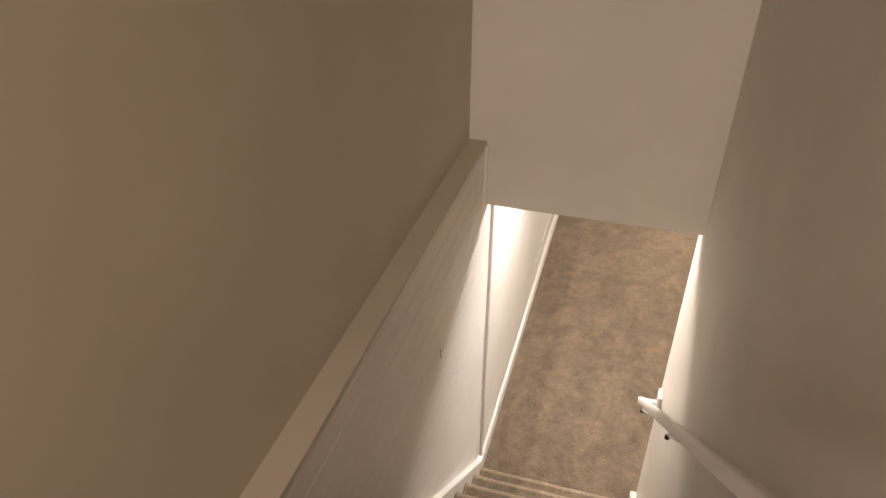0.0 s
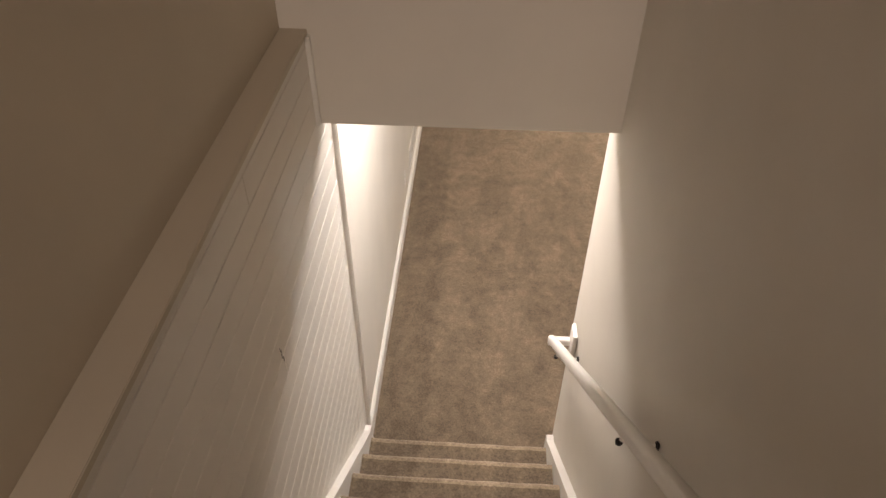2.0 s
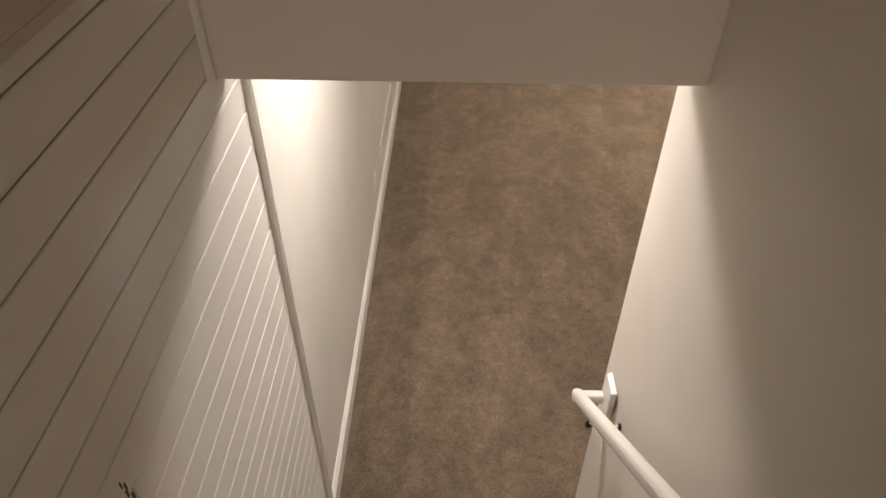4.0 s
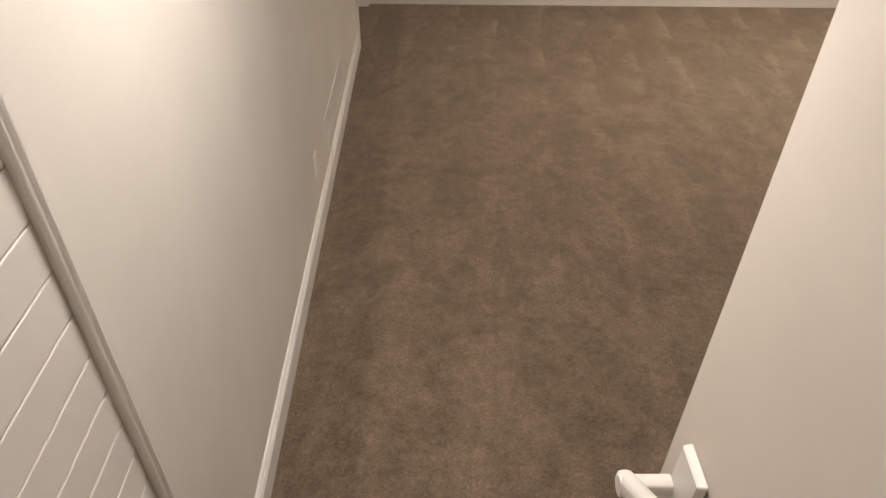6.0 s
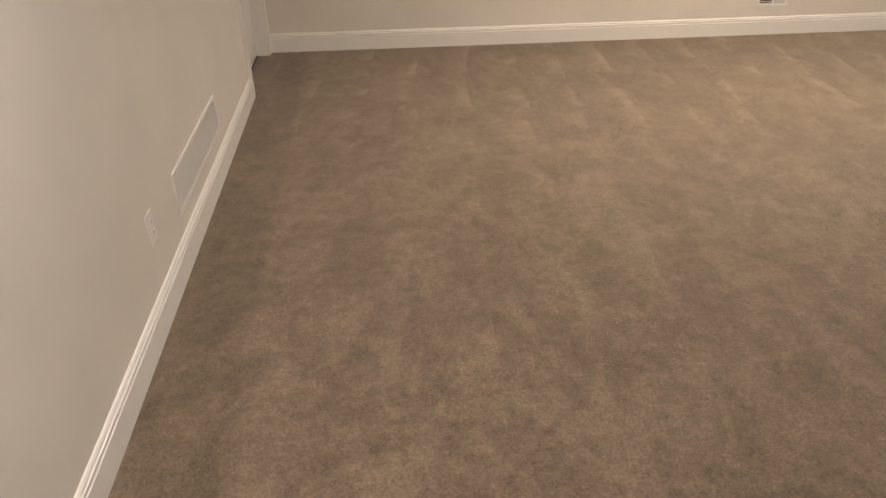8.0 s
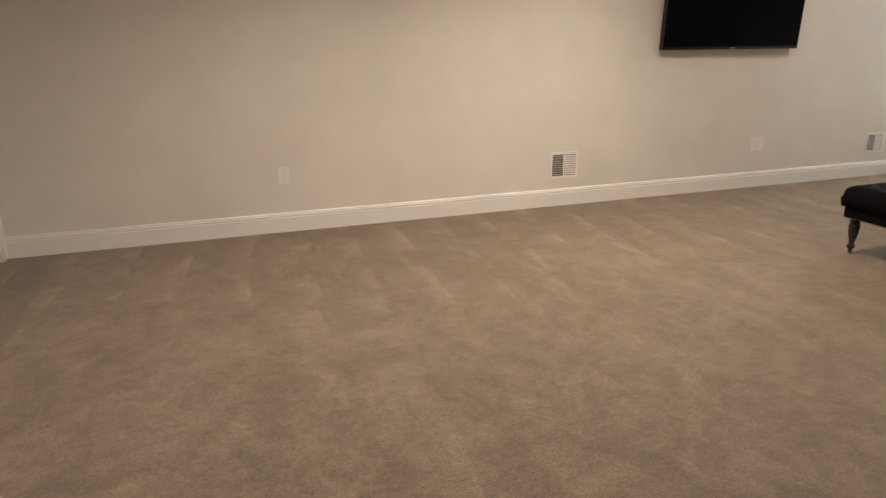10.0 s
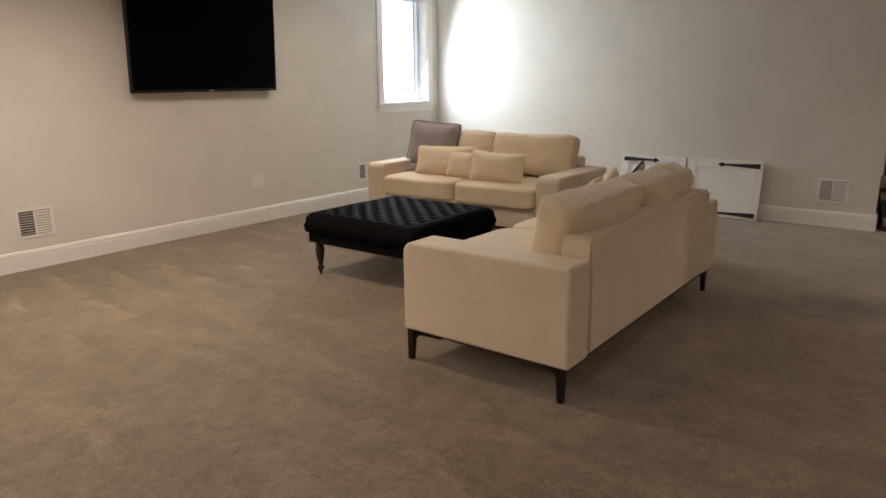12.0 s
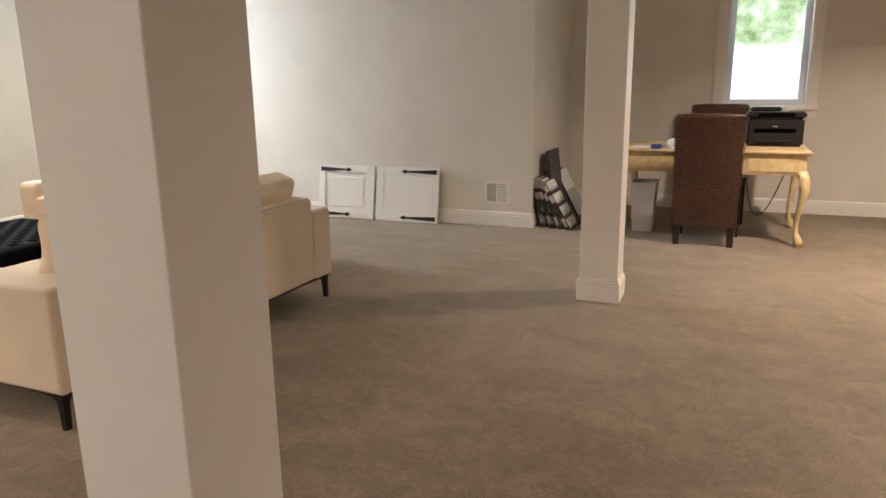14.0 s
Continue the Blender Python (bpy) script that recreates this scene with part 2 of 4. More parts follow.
BASE_PROFILE = ((0, 0), (0.016, 0), (0.016, 0.102), (0.012, 0.105), (0.012, 0.108), (0.0145, 0.110), (0.0145, 0.120), (0.010, 0.123), (0.010, 0.127), (0.011, 0.129), (0.007, 0.136), (0.004, 0.138), (0, 0.138))


def baseboard(start, end, name="baseboard"):
    bm = bmesh.new()
    sweep(bm, BASE_PROFILE, (*start, 0), (*end, 0))
    return structure(part(name, bm, M_TRIM), "white painted baseboard with a grooved top edge along the wall")


# ---- the shell of the basement ----
TVY, FARX, BUMPY, DESKX, CEIL, SOUTH = 5.285, 8.60, 0.65, 10.18, 2.465, -4.6
RUN, RISE, STEPS = 0.213, 0.185, 14
TOP = RISE * STEPS

structure(blocks("floor", [(-0.4, 10.5, SOUTH - 0.2, 5.6, -0.12, 0.0)], M_CARPET), "wall-to-wall beige carpet, brushed and trodden")
structure(blocks("ceiling", [(1.12, 10.4, SOUTH, 5.5, CEIL, CEIL + 0.12), (-0.2, 1.12, 0.10, 5.5, CEIL, CEIL + 0.12)], M_CEIL), "flat white basement ceiling")

# wall with the television, with one window opening
W1 = (7.63, 8.40, 1.035, 2.2)
structure(blocks("wall_north", [(-0.3, W1[0], TVY, TVY + 0.2, 0, CEIL), (W1[1], FARX + 0.2, TVY, TVY + 0.2, 0, CEIL),
                                (W1[0], W1[1], TVY, TVY + 0.2, 0, W1[2]), (W1[0], W1[1], TVY, TVY + 0.2, W1[3], CEIL)], M_WALL), "cream painted wall that carries the television")
structure(blocks("wall_east", [(FARX, FARX + 0.2, BUMPY, TVY, 0, CEIL)], M_WALL), "cream painted end wall lit by the window")
structure(blocks("wall_alcove", [(FARX + 0.2, DESKX + 0.2, BUMPY, BUMPY + 0.2, 0, CEIL)], M_WALL), "short cream wall turning into the desk alcove")
W2 = (-1.655, -0.89, 1.05, 2.2)
structure(blocks("wall_desk", [(DESKX, DESKX + 0.2, W2[1], BUMPY, 0, CEIL), (DESKX, DESKX + 0.2, SOUTH, W2[0], 0, CEIL),
                               (DESKX, DESKX + 0.2, W2[0], W2[1], 0, W2[2]), (DESKX, DESKX + 0.2, W2[0], W2[1], W2[3], CEIL)], M_WALL), "cream painted wall behind the desk")
structure(blocks("wall_south", [(1.12, DESKX + 0.2, SOUTH - 0.2, SOUTH, 0, CEIL)], M_WALL), "plain cream wall")
# wall beside the stair foot, with a door
D0, D1, DH = 4.355, 5.215, 2.05
structure(blocks("wall_west", [(-0.2, 0, 0.102, D0, 0, CEIL), (-0.2, 0, D1, TVY, 0, CEIL), (-0.2, 0, D0, D1, DH, CEIL)], M_WALL), "cream painted wall at the foot of the stair")
structure(blocks("wall_stair", [(0.998, 1.12, SOUTH, 0.09, 0, 5.0)], M_WALL), "smooth painted stair wall carrying the handrail")
structure(blocks("header", [(-0.078, 0.9975, -0.08, 0.098, 2.145, 5.0)], M_WALL), "painted wall over the foot of the stair")

# ---- upper hall ----
structure(blocks("wall_hall", [(-0.2, -0.078, -5.2, -0.08, CEIL, 5.0)], M_HALL), "tan painted upper stair wall set back over a ledge")
structure(blocks("wall_hall_end", [(-0.2, 1.12, -5.4, -5.2, 2.4, 5.0)], M_HALL), "plain tan hall wall")
structure(blocks("wall_hall_side", [(1.0, 1.12, -5.2, SOUTH, 2.4, 5.0)], M_HALL), "plain tan hall wall")
structure(blocks("ceiling_hall", [(-0.2, 1.12, -5.4, 0.1, 5.0, 5.1)], M_CEIL), "white ceiling over the stair")
structure(blocks("floor_hall", [(0.0, 1.0, -5.2, -RUN * (STEPS - 1) - 0.001, TOP - 0.2, TOP)], M_CARPET), "beige carpeted landing")

# ---- stair ----
stair = structure(new("staircase"), "steep enclosed stair covered in beige carpet")
stair.location = (0, 0.012, 0)


def step_mesh():
    bm = bmesh.new()
    prof = [(-0.262, RISE - 0.002), (-0.262, 0), (-0.022, 0), (-0.020, 0.13)]
    prof += [(-0.020 + 0.020 * math.sin(a), RISE - 0.024 - 0.020 * math.cos(a)) for a in (0.6, 1.1, 1.57)]
    prof += [(-0.024 + 0.024 * math.cos(a), RISE - 0.024 + 0.024 * math.sin(a)) for a in (0.4, 0.8, 1.2, 1.57)]
    prof += [(-0.034, RISE - 0.0005), (-0.06, RISE - 0.003)]
    rings = []
    xs = [0.036 + (0.958 - 0.036) * i / 24 for i in range(25)]
    for x in xs:
        rings.append([bm.verts.new((x, y + (0.004 * noise.noise(Vector((x * 9, z * 9, 0))) if y > -0.2 else 0), z + (0.003 * noise.noise(Vector((x * 7, 5, y))) if z > 0.1 else 0))) for y, z in prof])
    for a, b in zip(rings, rings[1:]):
        for k in range(len(prof)):
            j = (k + 1) % len(prof)
            bm.faces.new((a[k], a[j], b[j], b[k]))
    bm.faces.new(rings[0]), bm.faces.new(rings[-1][::-1])
    return bm


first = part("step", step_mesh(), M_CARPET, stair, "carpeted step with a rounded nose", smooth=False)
# faces at the rounded nose take the paler carpet
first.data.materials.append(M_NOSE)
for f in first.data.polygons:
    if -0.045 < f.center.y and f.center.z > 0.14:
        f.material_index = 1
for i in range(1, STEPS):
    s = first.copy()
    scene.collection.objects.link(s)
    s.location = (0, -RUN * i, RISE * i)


def skirt(name, x0, x1):
    bm = bmesh.new()
    k = RISE / RUN
    top = 0.235
    pts = [(0.045, 0), (0.045, top - 0.02), (0.035, top), (0.0, top), (-0.02, top + 0.012), (-2.95, top + 2.95 * k), (-2.95, 2.0)]
    sides = [[bm.verts.new((x, y, z)) for y, z in pts] for x in (x0, x1)]
    n = len(pts)
    for i in range(n):
        bm.faces.new((sides[0][i], sides[0][(i + 1) % n], sides[1][(i + 1) % n], sides[1][i]))
    bm.faces.new(sides[0]), bm.faces.new(sides[1][::-1])
    return part(name, bm, M_TRIM, stair, "white painted stair skirting board", bevel=0.0015, segments=1)


skirt("skirting", 0.001, 0.036)
skirt("skirting", 0.958, 0.994)

# ---- shiplap wall and its ledge ----
shiplap = structure(blocks("wall_shiplap", [(-0.2, -0.013, -5.2, 0.101, 0, CEIL - 0.012)], M_BACK), "white painted horizontal board wall beside the stair")
structure(blocks("ledge", [(-0.078, 0.006, -5.2, -0.081, CEIL - 0.012, CEIL + 0.006)], M_HALL, bevel=0.002), "painted flat ledge on top of the board wall")
PITCH = 0.0893
# corner trim at the ends of the boards
bm = bmesh.new()
moulding = ((-0.02, 0.1012), (0.008, 0.1012), (0.014, 0.1025), (0.016, 0.105), (0.015, 0.108), (0.010, 0.1105), (0.007, 0.113), (0.006, 0.118), (0.007, 0.124),
            (0.010, 0.1265), (0.0135, 0.1275), (0.0145, 0.1305), (0.013, 0.133), (0.008, 0.1345), (0.007, 0.1370), (-0.02, 0.1370))
lower, upper = [[bm.verts.new((x, y, z)) for x, y in moulding] for z in (0.0, CEIL - 0.001)]
for i in range(len(moulding)):
    j = (i + 1) % len(moulding)
    bm.faces.new((lower[i], lower[j], upper[j], upper[i]))
bm.faces.new(lower[::-1]), bm.faces.new(upper)
structure(part("trim_corner", bm, M_TRIM), "white moulded trim at the end of the boards")
structure(blocks("trim_header", [(-0.0005, 0.014, -0.102, -0.0805, 2.145, CEIL - 0.012)], M_TRIM, bevel=0.003), "thin white trim strip at the header")

# a thin scuff on the boards
bm = bmesh.new()
for i, (y, z) in enumerate(((-0.800, 1.842), (-0.793, 1.826), (-0.797, 1.812), (-0.789, 1.790))):
    box(bm, 0.0002, 0.0009, y - 0.0015, y + 0.0015 + 0.001 * i, z - 0.012, z + 0.006)
part("scuff", bm, M_SLOT, shiplap, "short dark scuff on the boards")

# ---- handrail ----
rail = thing("handrail", 0.995, 0.0, 0.0, 0, "white painted round handrail fixed to the stair wall", "handrail")
k = RISE / RUN
ex, ey, ez = -0.093, 0.03, 1.0
bm = bmesh.new()

def rail_bar(bm, p, q, rw=0.0175, rh=0.021):
    a, b = Vector(p), Vector(q)
    way = (b - a).normalized()
    side = way.cross(Vector((0, 0, 1))).normalized()
    up = side.cross(way)
    ring = []
    for t in range(14):
        an = 2 * math.pi * t / 14
        c, s = math.cos(an), math.sin(an)
        f = (abs(c) ** 3.2 + abs(s) ** 3.2) ** (-1 / 3.2)
        ring.append(side * c * f * rw + up * s * f * rh)
    r0, r1 = [[bm.verts.new(o + v) for v in ring] for o in (a, b)]
    for i in range(14):
        bm.faces.new((r0[i], r0[(i + 1) % 14], r1[(i + 1) % 14], r1[i]))
    bm.faces.new(r0), bm.faces.new(r1[::-1])
rail_bar(bm, (ex, ey, ez), (ex, -3.0, ez + (ey + 3.0) * k))
part("rail", bm, M_TRIM, rail, bevel=0.002, segments=1)
bm = bmesh.new()
rail_bar(bm, (ex - 0.018, ey - 0.018, ez + 0.014), (-0.018, ey - 0.018, ez + 0.014), 0.0175, 0.020)
part("rail_return", bm, M_TRIM, rail, "short white return that meets the wall", bevel=0.002, segments=1)
bm = bmesh.new()
c = Vector((0, -0.020, 1.066))
ring = [(0.043, 0.060), (-0.043, 0.060), (-0.043, -0.060), (0.043, -0.060)]
lo = [bm.verts.new(c + Vector((-0.001, y, z))) for y, z in ring]
hi = [bm.verts.new(c + Vector((-0.018, y * 0.95, z * 0.95))) for y, z in ring]
for i in range(4):
    bm.faces.new((lo[i], lo[(i + 1) % 4], hi[(i + 1) % 4], hi[i]))
bm.faces.new(hi), bm.faces.new(lo[::-1])
part("wall_plate", bm, M_TRIM, rail, "white square wall plate of the handrail", bevel=0.002)
for by in (-0.155, -1.09, -2.03, -2.8):
    bz = ez + (ey - by) * k - 0.02
    bm = bmesh.new()
    tube(bm, [(ex, by, bz), (ex, by, bz - 0.03), (ex + 0.03, by, bz - 0.044), (-0.004, by, bz - 0.045)], 0.005, 8)
    bracket = part("bracket", bm, M_TRIM, rail, "white painted handrail bracket")
    blocks("bracket_foot", [(-0.010, -0.0005, by - 0.009, by + 0.009, bz - 0.062, bz - 0.036)], M_IRON, bracket, "dark bracket foot on the wall", bevel=0.003)
    blocks("saddle", [(ex - 0.012, ex + 0.004, by - 0.008, by + 0.008, bz - 0.046, bz - 0.030)], M_IRON, bracket, "dark saddle under the rail", bevel=0.003)


# ---- baseboards ----
baseboard((0, D0 - 0.065), (0, 0.138))
baseboard((FARX - 0.0, TVY), (0.0, TVY))
baseboard((FARX, BUMPY + 0.0), (FARX, TVY - 0.015))
baseboard((DESKX - 0.015, BUMPY), (FARX, BUMPY))
baseboard((DESKX, SOUTH), (DESKX, BUMPY))
baseboard((1.12, 0.09), (1.12, SOUTH))

# ---- door beside the television wall ----
def door_panel():
    door = structure(new("door_1"), "closed white panelled door in a deep white frame")
    blocks("door_leaf", [(-0.12, -0.082, D0 + 0.018, D1 - 0.018, 0.012, DH - 0.018)], M_DOOR, door, bevel=0.002)
    blocks("door_panel", [(-0.0835, -0.078, D0 + 0.12, D1 - 0.12, 0.25, 0.95), (-0.0835, -0.078, D0 + 0.12, D1 - 0.12, 1.1, 1.92)], M_DOOR, door, "raised white door panel", bevel=0.004)
    blocks("door_jamb", [(-0.19, 0.0005, D1 - 0.016, D1 - 0.0005, 0, DH), (-0.19, 0.0005, D0 + 0.0005, D0 + 0.016, 0, DH), (-0.19, 0.0005, D0 + 0.016, D1 - 0.016, DH - 0.016, DH - 0.0005)], M_TRIM, door, "white door jamb")
    bm = bmesh.new()
    for y0, y1 in ((D0 - 0.065, D0 + 0.008), (D1 - 0.008, D1 + 0.065)):
        box(bm, 0.0005, 0.014, y0, y1, 0, DH + 0.06)
    for y0, y1 in ((D0 - 0.067, D0 - 0.045), (D1 + 0.045, D1 + 0.067)):
        box(bm, 0.0008, 0.021, y0, y1, 0.001, DH + 0.068)
    box(bm, 0.0005, 0.0135, D0 - 0.065, D1 + 0.065, DH + 0.004, DH + 0.065)
    part("door_casing", bm, M_TRIM, door, "moulded white door casing", bevel=0.002)
    # dark sheet laid on the floor as the shade below the leaf
    blocks("door_gap_shade", [(-0.19, -0.079, D0, D1, -0.002, 0.002)], M_SLOT, door, "dark sheet standing in for the shade under the door")


door_panel()


# ---- windows ----
def window(name, along, x0, x1, z0, z1, face, out, label):
    """along: 'x' for a wall whose inner face is y = face, 'y' for one whose inner face is x = face. out is +1 outwards."""
    win = structure(new(name), label)

    def b(u0, u1, d0, d1, z0, z1):
        lo, hi = sorted((face + d0 * out, face + d1 * out))
        return (u0, u1, lo, hi, z0, z1) if along == "x" else (lo, hi, u0, u1, z0, z1)

    w = 0.09
    blocks("casing", [b(x0 - w, x0, -0.018, -0.0005, z0 - 0.02, z1 + w), b(x1, x1 + w, -0.018, -0.0005, z0 - 0.02, z1 + w), b(x0, x1, -0.0175, -0.0005, z1, z1 + w)], M_TRIM, win, "flat white window casing", bevel=0.002)
    blocks("window_sill", [b(x0 - w - 0.015, x1 + w + 0.015, -0.045, 0.03, z0 - 0.028, z0 - 0.002)], M_TRIM, win, "white window stool", bevel=0.004)
    blocks("apron", [b(x0 - w, x1 + w, -0.016, -0.0005, z0 - 0.105, z0 - 0.029)], M_TRIM, win, bevel=0.002)
    blocks("reveal", [b(x0, x0 + 0.012, 0.0, 0.2, z0, z1), b(x1 - 0.012, x1, 0.0, 0.2, z0, z1), b(x0, x1, 0.0, 0.2, z0 - 0.001, z0 + 0.012), b(x0, x1, 0.0, 0.2, z1 - 0.012, z1)], M_TRIM, win, "white window reveal")
    e = 0.075 if name == "window_2" else 0.055
    blocks("window_frame", [b(x0 + 0.012, x0 + e, 0.10, 0.16, z0 + 0.012, z1 - 0.012), b(x1 - e, x1 - 0.012, 0.10, 0.16, z0 + 0.012, z1 - 0.012),
                            b(x0 + e, x1 - e, 0.10, 0.16, z0 + 0.012, z0 + e), b(x0 + e, x1 - e, 0.10, 0.16, z1 - e, z1 - 0.012)], M_VINYL, win, "white vinyl casement frame with blue daylight put into its colour", bevel=0.003)
    g = bpy.data.materials.get("window_glass")
    if g is None:
        g = bpy.data.materials.new("window_glass")
        g.use_nodes = True
        p = g.node_tree.nodes["Principled BSDF"]
        p.inputs["Transmission Weight"].default_value, p.inputs["Roughness"].default_value, p.inputs["IOR"].default_value = 1.0, 0.0, 1.1
    pane = blocks("pane", [b(x0 + e - 0.003, x1 - e + 0.003, 0.127, 0.131, z0 + e - 0.003, z1 - e + 0.003)], g, win, "clear window pane")
    pane.visible_shadow = False
    if name == "window_2":
        blocks("crank", [b((x0 + x1) / 2 - 0.06, (x0 + x1) / 2 + 0.06, 0.08, 0.10, z0 + 0.013, z0 + 0.035)], M_VINYL, win, "casement crank handle", bevel=0.003)
    return win


window("window_1", "x", *W1, TVY, 1, "tall white casement window, bright with daylight")
window("window_2", "y", *W2, DESKX, 1, "tall white casement window over the desk, trees outside")


def outdoors(name, m, w, h, hazy=False):
    """A plain backdrop of daylight, far foliage over a bright lawn."""
    me = bpy.data.meshes.new(name)
    me.from_pydata([(-w / 2, 0, -h / 2), (w / 2, 0, -h / 2), (w / 2, 0, h / 2), (-w / 2, 0, h / 2)], [], [(0, 1, 2, 3)])
    ob = new(name, me)
    ob.matrix_world = m
    mt = bpy.data.materials.new("daylight_backdrop")
    mt.use_nodes = True
    nt = mt.node_tree
    nt.nodes.clear()
    L = nt.links.new
    tc = nt.nodes.new("ShaderNodeTexCoord")
    n = nt.nodes.new("ShaderNodeTexNoise")
    n.inputs["Scale"].default_value, n.inputs["Detail"].default_value, n.inputs["Roughness"].default_value = 1.9, 10, 0.72
    L(tc.outputs["Object"], n.inputs["Vector"])
    ramp = nt.nodes.new("ShaderNodeValToRGB")
    ramp.color_ramp.elements[0].position, ramp.color_ramp.elements[0].color = 0.36, (0.22, 0.34, 0.14, 1)
    ramp.color_ramp.elements[1].position, ramp.color_ramp.elements[1].color = 0.62, (1.0, 1.25, 0.95, 1)
    e = ramp.color_ramp.elements.new(0.50)
    e.color = (0.50, 0.68, 0.42, 1)
    L(n.outputs["Fac"], ramp.inputs[0])
    sep = nt.nodes.new("ShaderNodeSeparateXYZ")
    L(tc.outputs["Object"], sep.inputs[0])
    add = nt.nodes.new("ShaderNodeMath")
    add.operation = "MULTIPLY_ADD"
    L(n.outputs["Fac"], add.inputs[0])
    add.inputs[1].default_value = 0.5
    L(sep.outputs["Z"], add.inputs[2])
    r = nt.nodes.new("ShaderNodeMapRange")
    r.inputs["From Min"].default_value, r.inputs["From Max"].default_value = 0.70, 0.95
    L(add.outputs[0], r.inputs["Value"])
    mix = nt.nodes.new("ShaderNodeMix")
    mix.data_type = "RGBA"
    L(r.outputs[0], mix.inputs["Factor"])
    mix.inputs["A"].default_value = (1.5, 1.6, 1.75, 1)
    L(ramp.outputs[0], mix.inputs["B"])
    em = nt.nodes.new("ShaderNodeEmission")
    em.inputs["Strength"].default_value = 3.0 if hazy else 1.15
    if hazy:
        ramp.color_ramp.elements[0].color = (0.75, 0.85, 0.85, 1)
        e.color = (0.9, 1.0, 1.0, 1)
        ramp.color_ramp.elements[2].color = (1.2, 1.25, 1.3, 1)
    L(mix.outputs["Result"], em.inputs["Color"])
    out = nt.nodes.new("ShaderNodeOutputMaterial")
    L(em.outputs[0], out.inputs[0])
    me.materials.append(mt)
    return tagged(ob, "bright lawn and trees far outside the window", kind="structure")


outdoors("backdrop", Matrix.Translation((16.5, -2.4, 1.3)) @ Matrix.Rotation(radians(-90), 4, "Z"), 14, 9)
outdoors("backdrop", Matrix.Translation((10.5, 12.5, 4.6)), 18, 12, True)
structure(blocks("ground", [(-60, 60, -60, 60, -0.6, -0.3)], mat("lawn", (0.08, 0.11, 0.04), 0.9, var=0.3, noise_scale=4)), "grassy ground outside the house")


# ---- columns ----
def column(x0, x1, y0, y1):
    col = tagged(new("column"), "square white boxed column with a baseboard", "column", "basement columns")
    col.location = ((x0 + x1) / 2, (y0 + y1) / 2, 0)
    a, b = (x1 - x0) / 2, (y1 - y0) / 2
    blocks("shaft", [(-a, a, -b, b, 0, CEIL)], M_TRIM, col, bevel=0.002, segments=1)
    bm = bmesh.new()
    e = 0.015
    box(bm, -a - e, a + e, -b - e, b + e, 0, 0.105)
    box(bm, -a - e + 0.004, a + e - 0.004, -b - e + 0.004, b + e - 0.004, 0.105, 0.112)
    box(bm, -a - e + 0.001, a + e - 0.001, -b - e + 0.001, b + e - 0.001, 0.112, 0.122)
    box(bm, -a - 0.005, a + 0.005, -b - 0.005, b + 0.005, 0.122, 0.138)
    part("column_base", bm, M_TRIM, col, "white baseboard round the column")


column(3.237, 3.453, -0.285, -0.058)
column(6.556, 6.771, -0.435, -0.207)


# ---- wall fittings ----
def register(name, x, y, z, turn, w, h, dark, label):
    """A wall register: frame, two banks of louvres. Local y- looks into the room."""
    r = thing(name, x, y, z, turn, label, "vent")
    blocks("frame", [(-w / 2, w / 2, -0.006, -0.0005, 0, 0.022), (-w / 2, w / 2, -0.006, -0.0005, h - 0.022, h), (-w / 2, -w / 2 + 0.022, -0.006, -0.0005, 0.022, h - 0.022),
                     (w / 2 - 0.022, w / 2, -0.006, -0.0005, 0.022, h - 0.022), (-0.007, 0.007, -0.006, -0.0005, 0.022, h - 0.022)], M_PLATE, r, "white stamped metal frame", bevel=0.0012, segments=1)
    # flat sheets on the wall face, coloured as the shade inside the vent
    blocks("backing", [(-w / 2 + 0.02, 0, -0.0028, -0.0006, 0.02, h - 0.02)], M_DUCT if dark else M_MESH, r, "flat sheet standing in for the shade behind the louvres")
    blocks("backing", [(0.0002, w / 2 - 0.02, -0.0028, -0.0006, 0.02, h - 0.02)], M_MESH, r, "flat sheet standing in for the shade behind the louvres")
    n = 9
    for side in (-1, 1):
        lo, hi = (0.009, w / 2 - 0.024) if side > 0 else (-w / 2 + 0.024, -0.009)
        tilt = 0.010 if side > 0 else 0.003
        for i in range(n):
            zc = 0.026 + (h - 0.052) * (i + 0.5) / n
            bm = bmesh.new()
            vs = box(bm, lo, hi, -0.0055, -0.003, zc - tilt / 2 - 0.001, zc + tilt / 2)
            part("louvre", bm, M_PLATE, r)
    return r


register("wall_register", 3.93, TVY, 0.22, 0, 0.25, 0.212, True, "white two-bank wall register in the wall above the baseboard")
register("wall_register", 7.30, TVY, 0.225, 0, 0.23, 0.19, True, "white wall register above the baseboard beside the sofa")
register("wall_register", FARX, 0.985, 0.21, -90, 0.237, 0.21, False, "white two-bank wall register in the end wall")


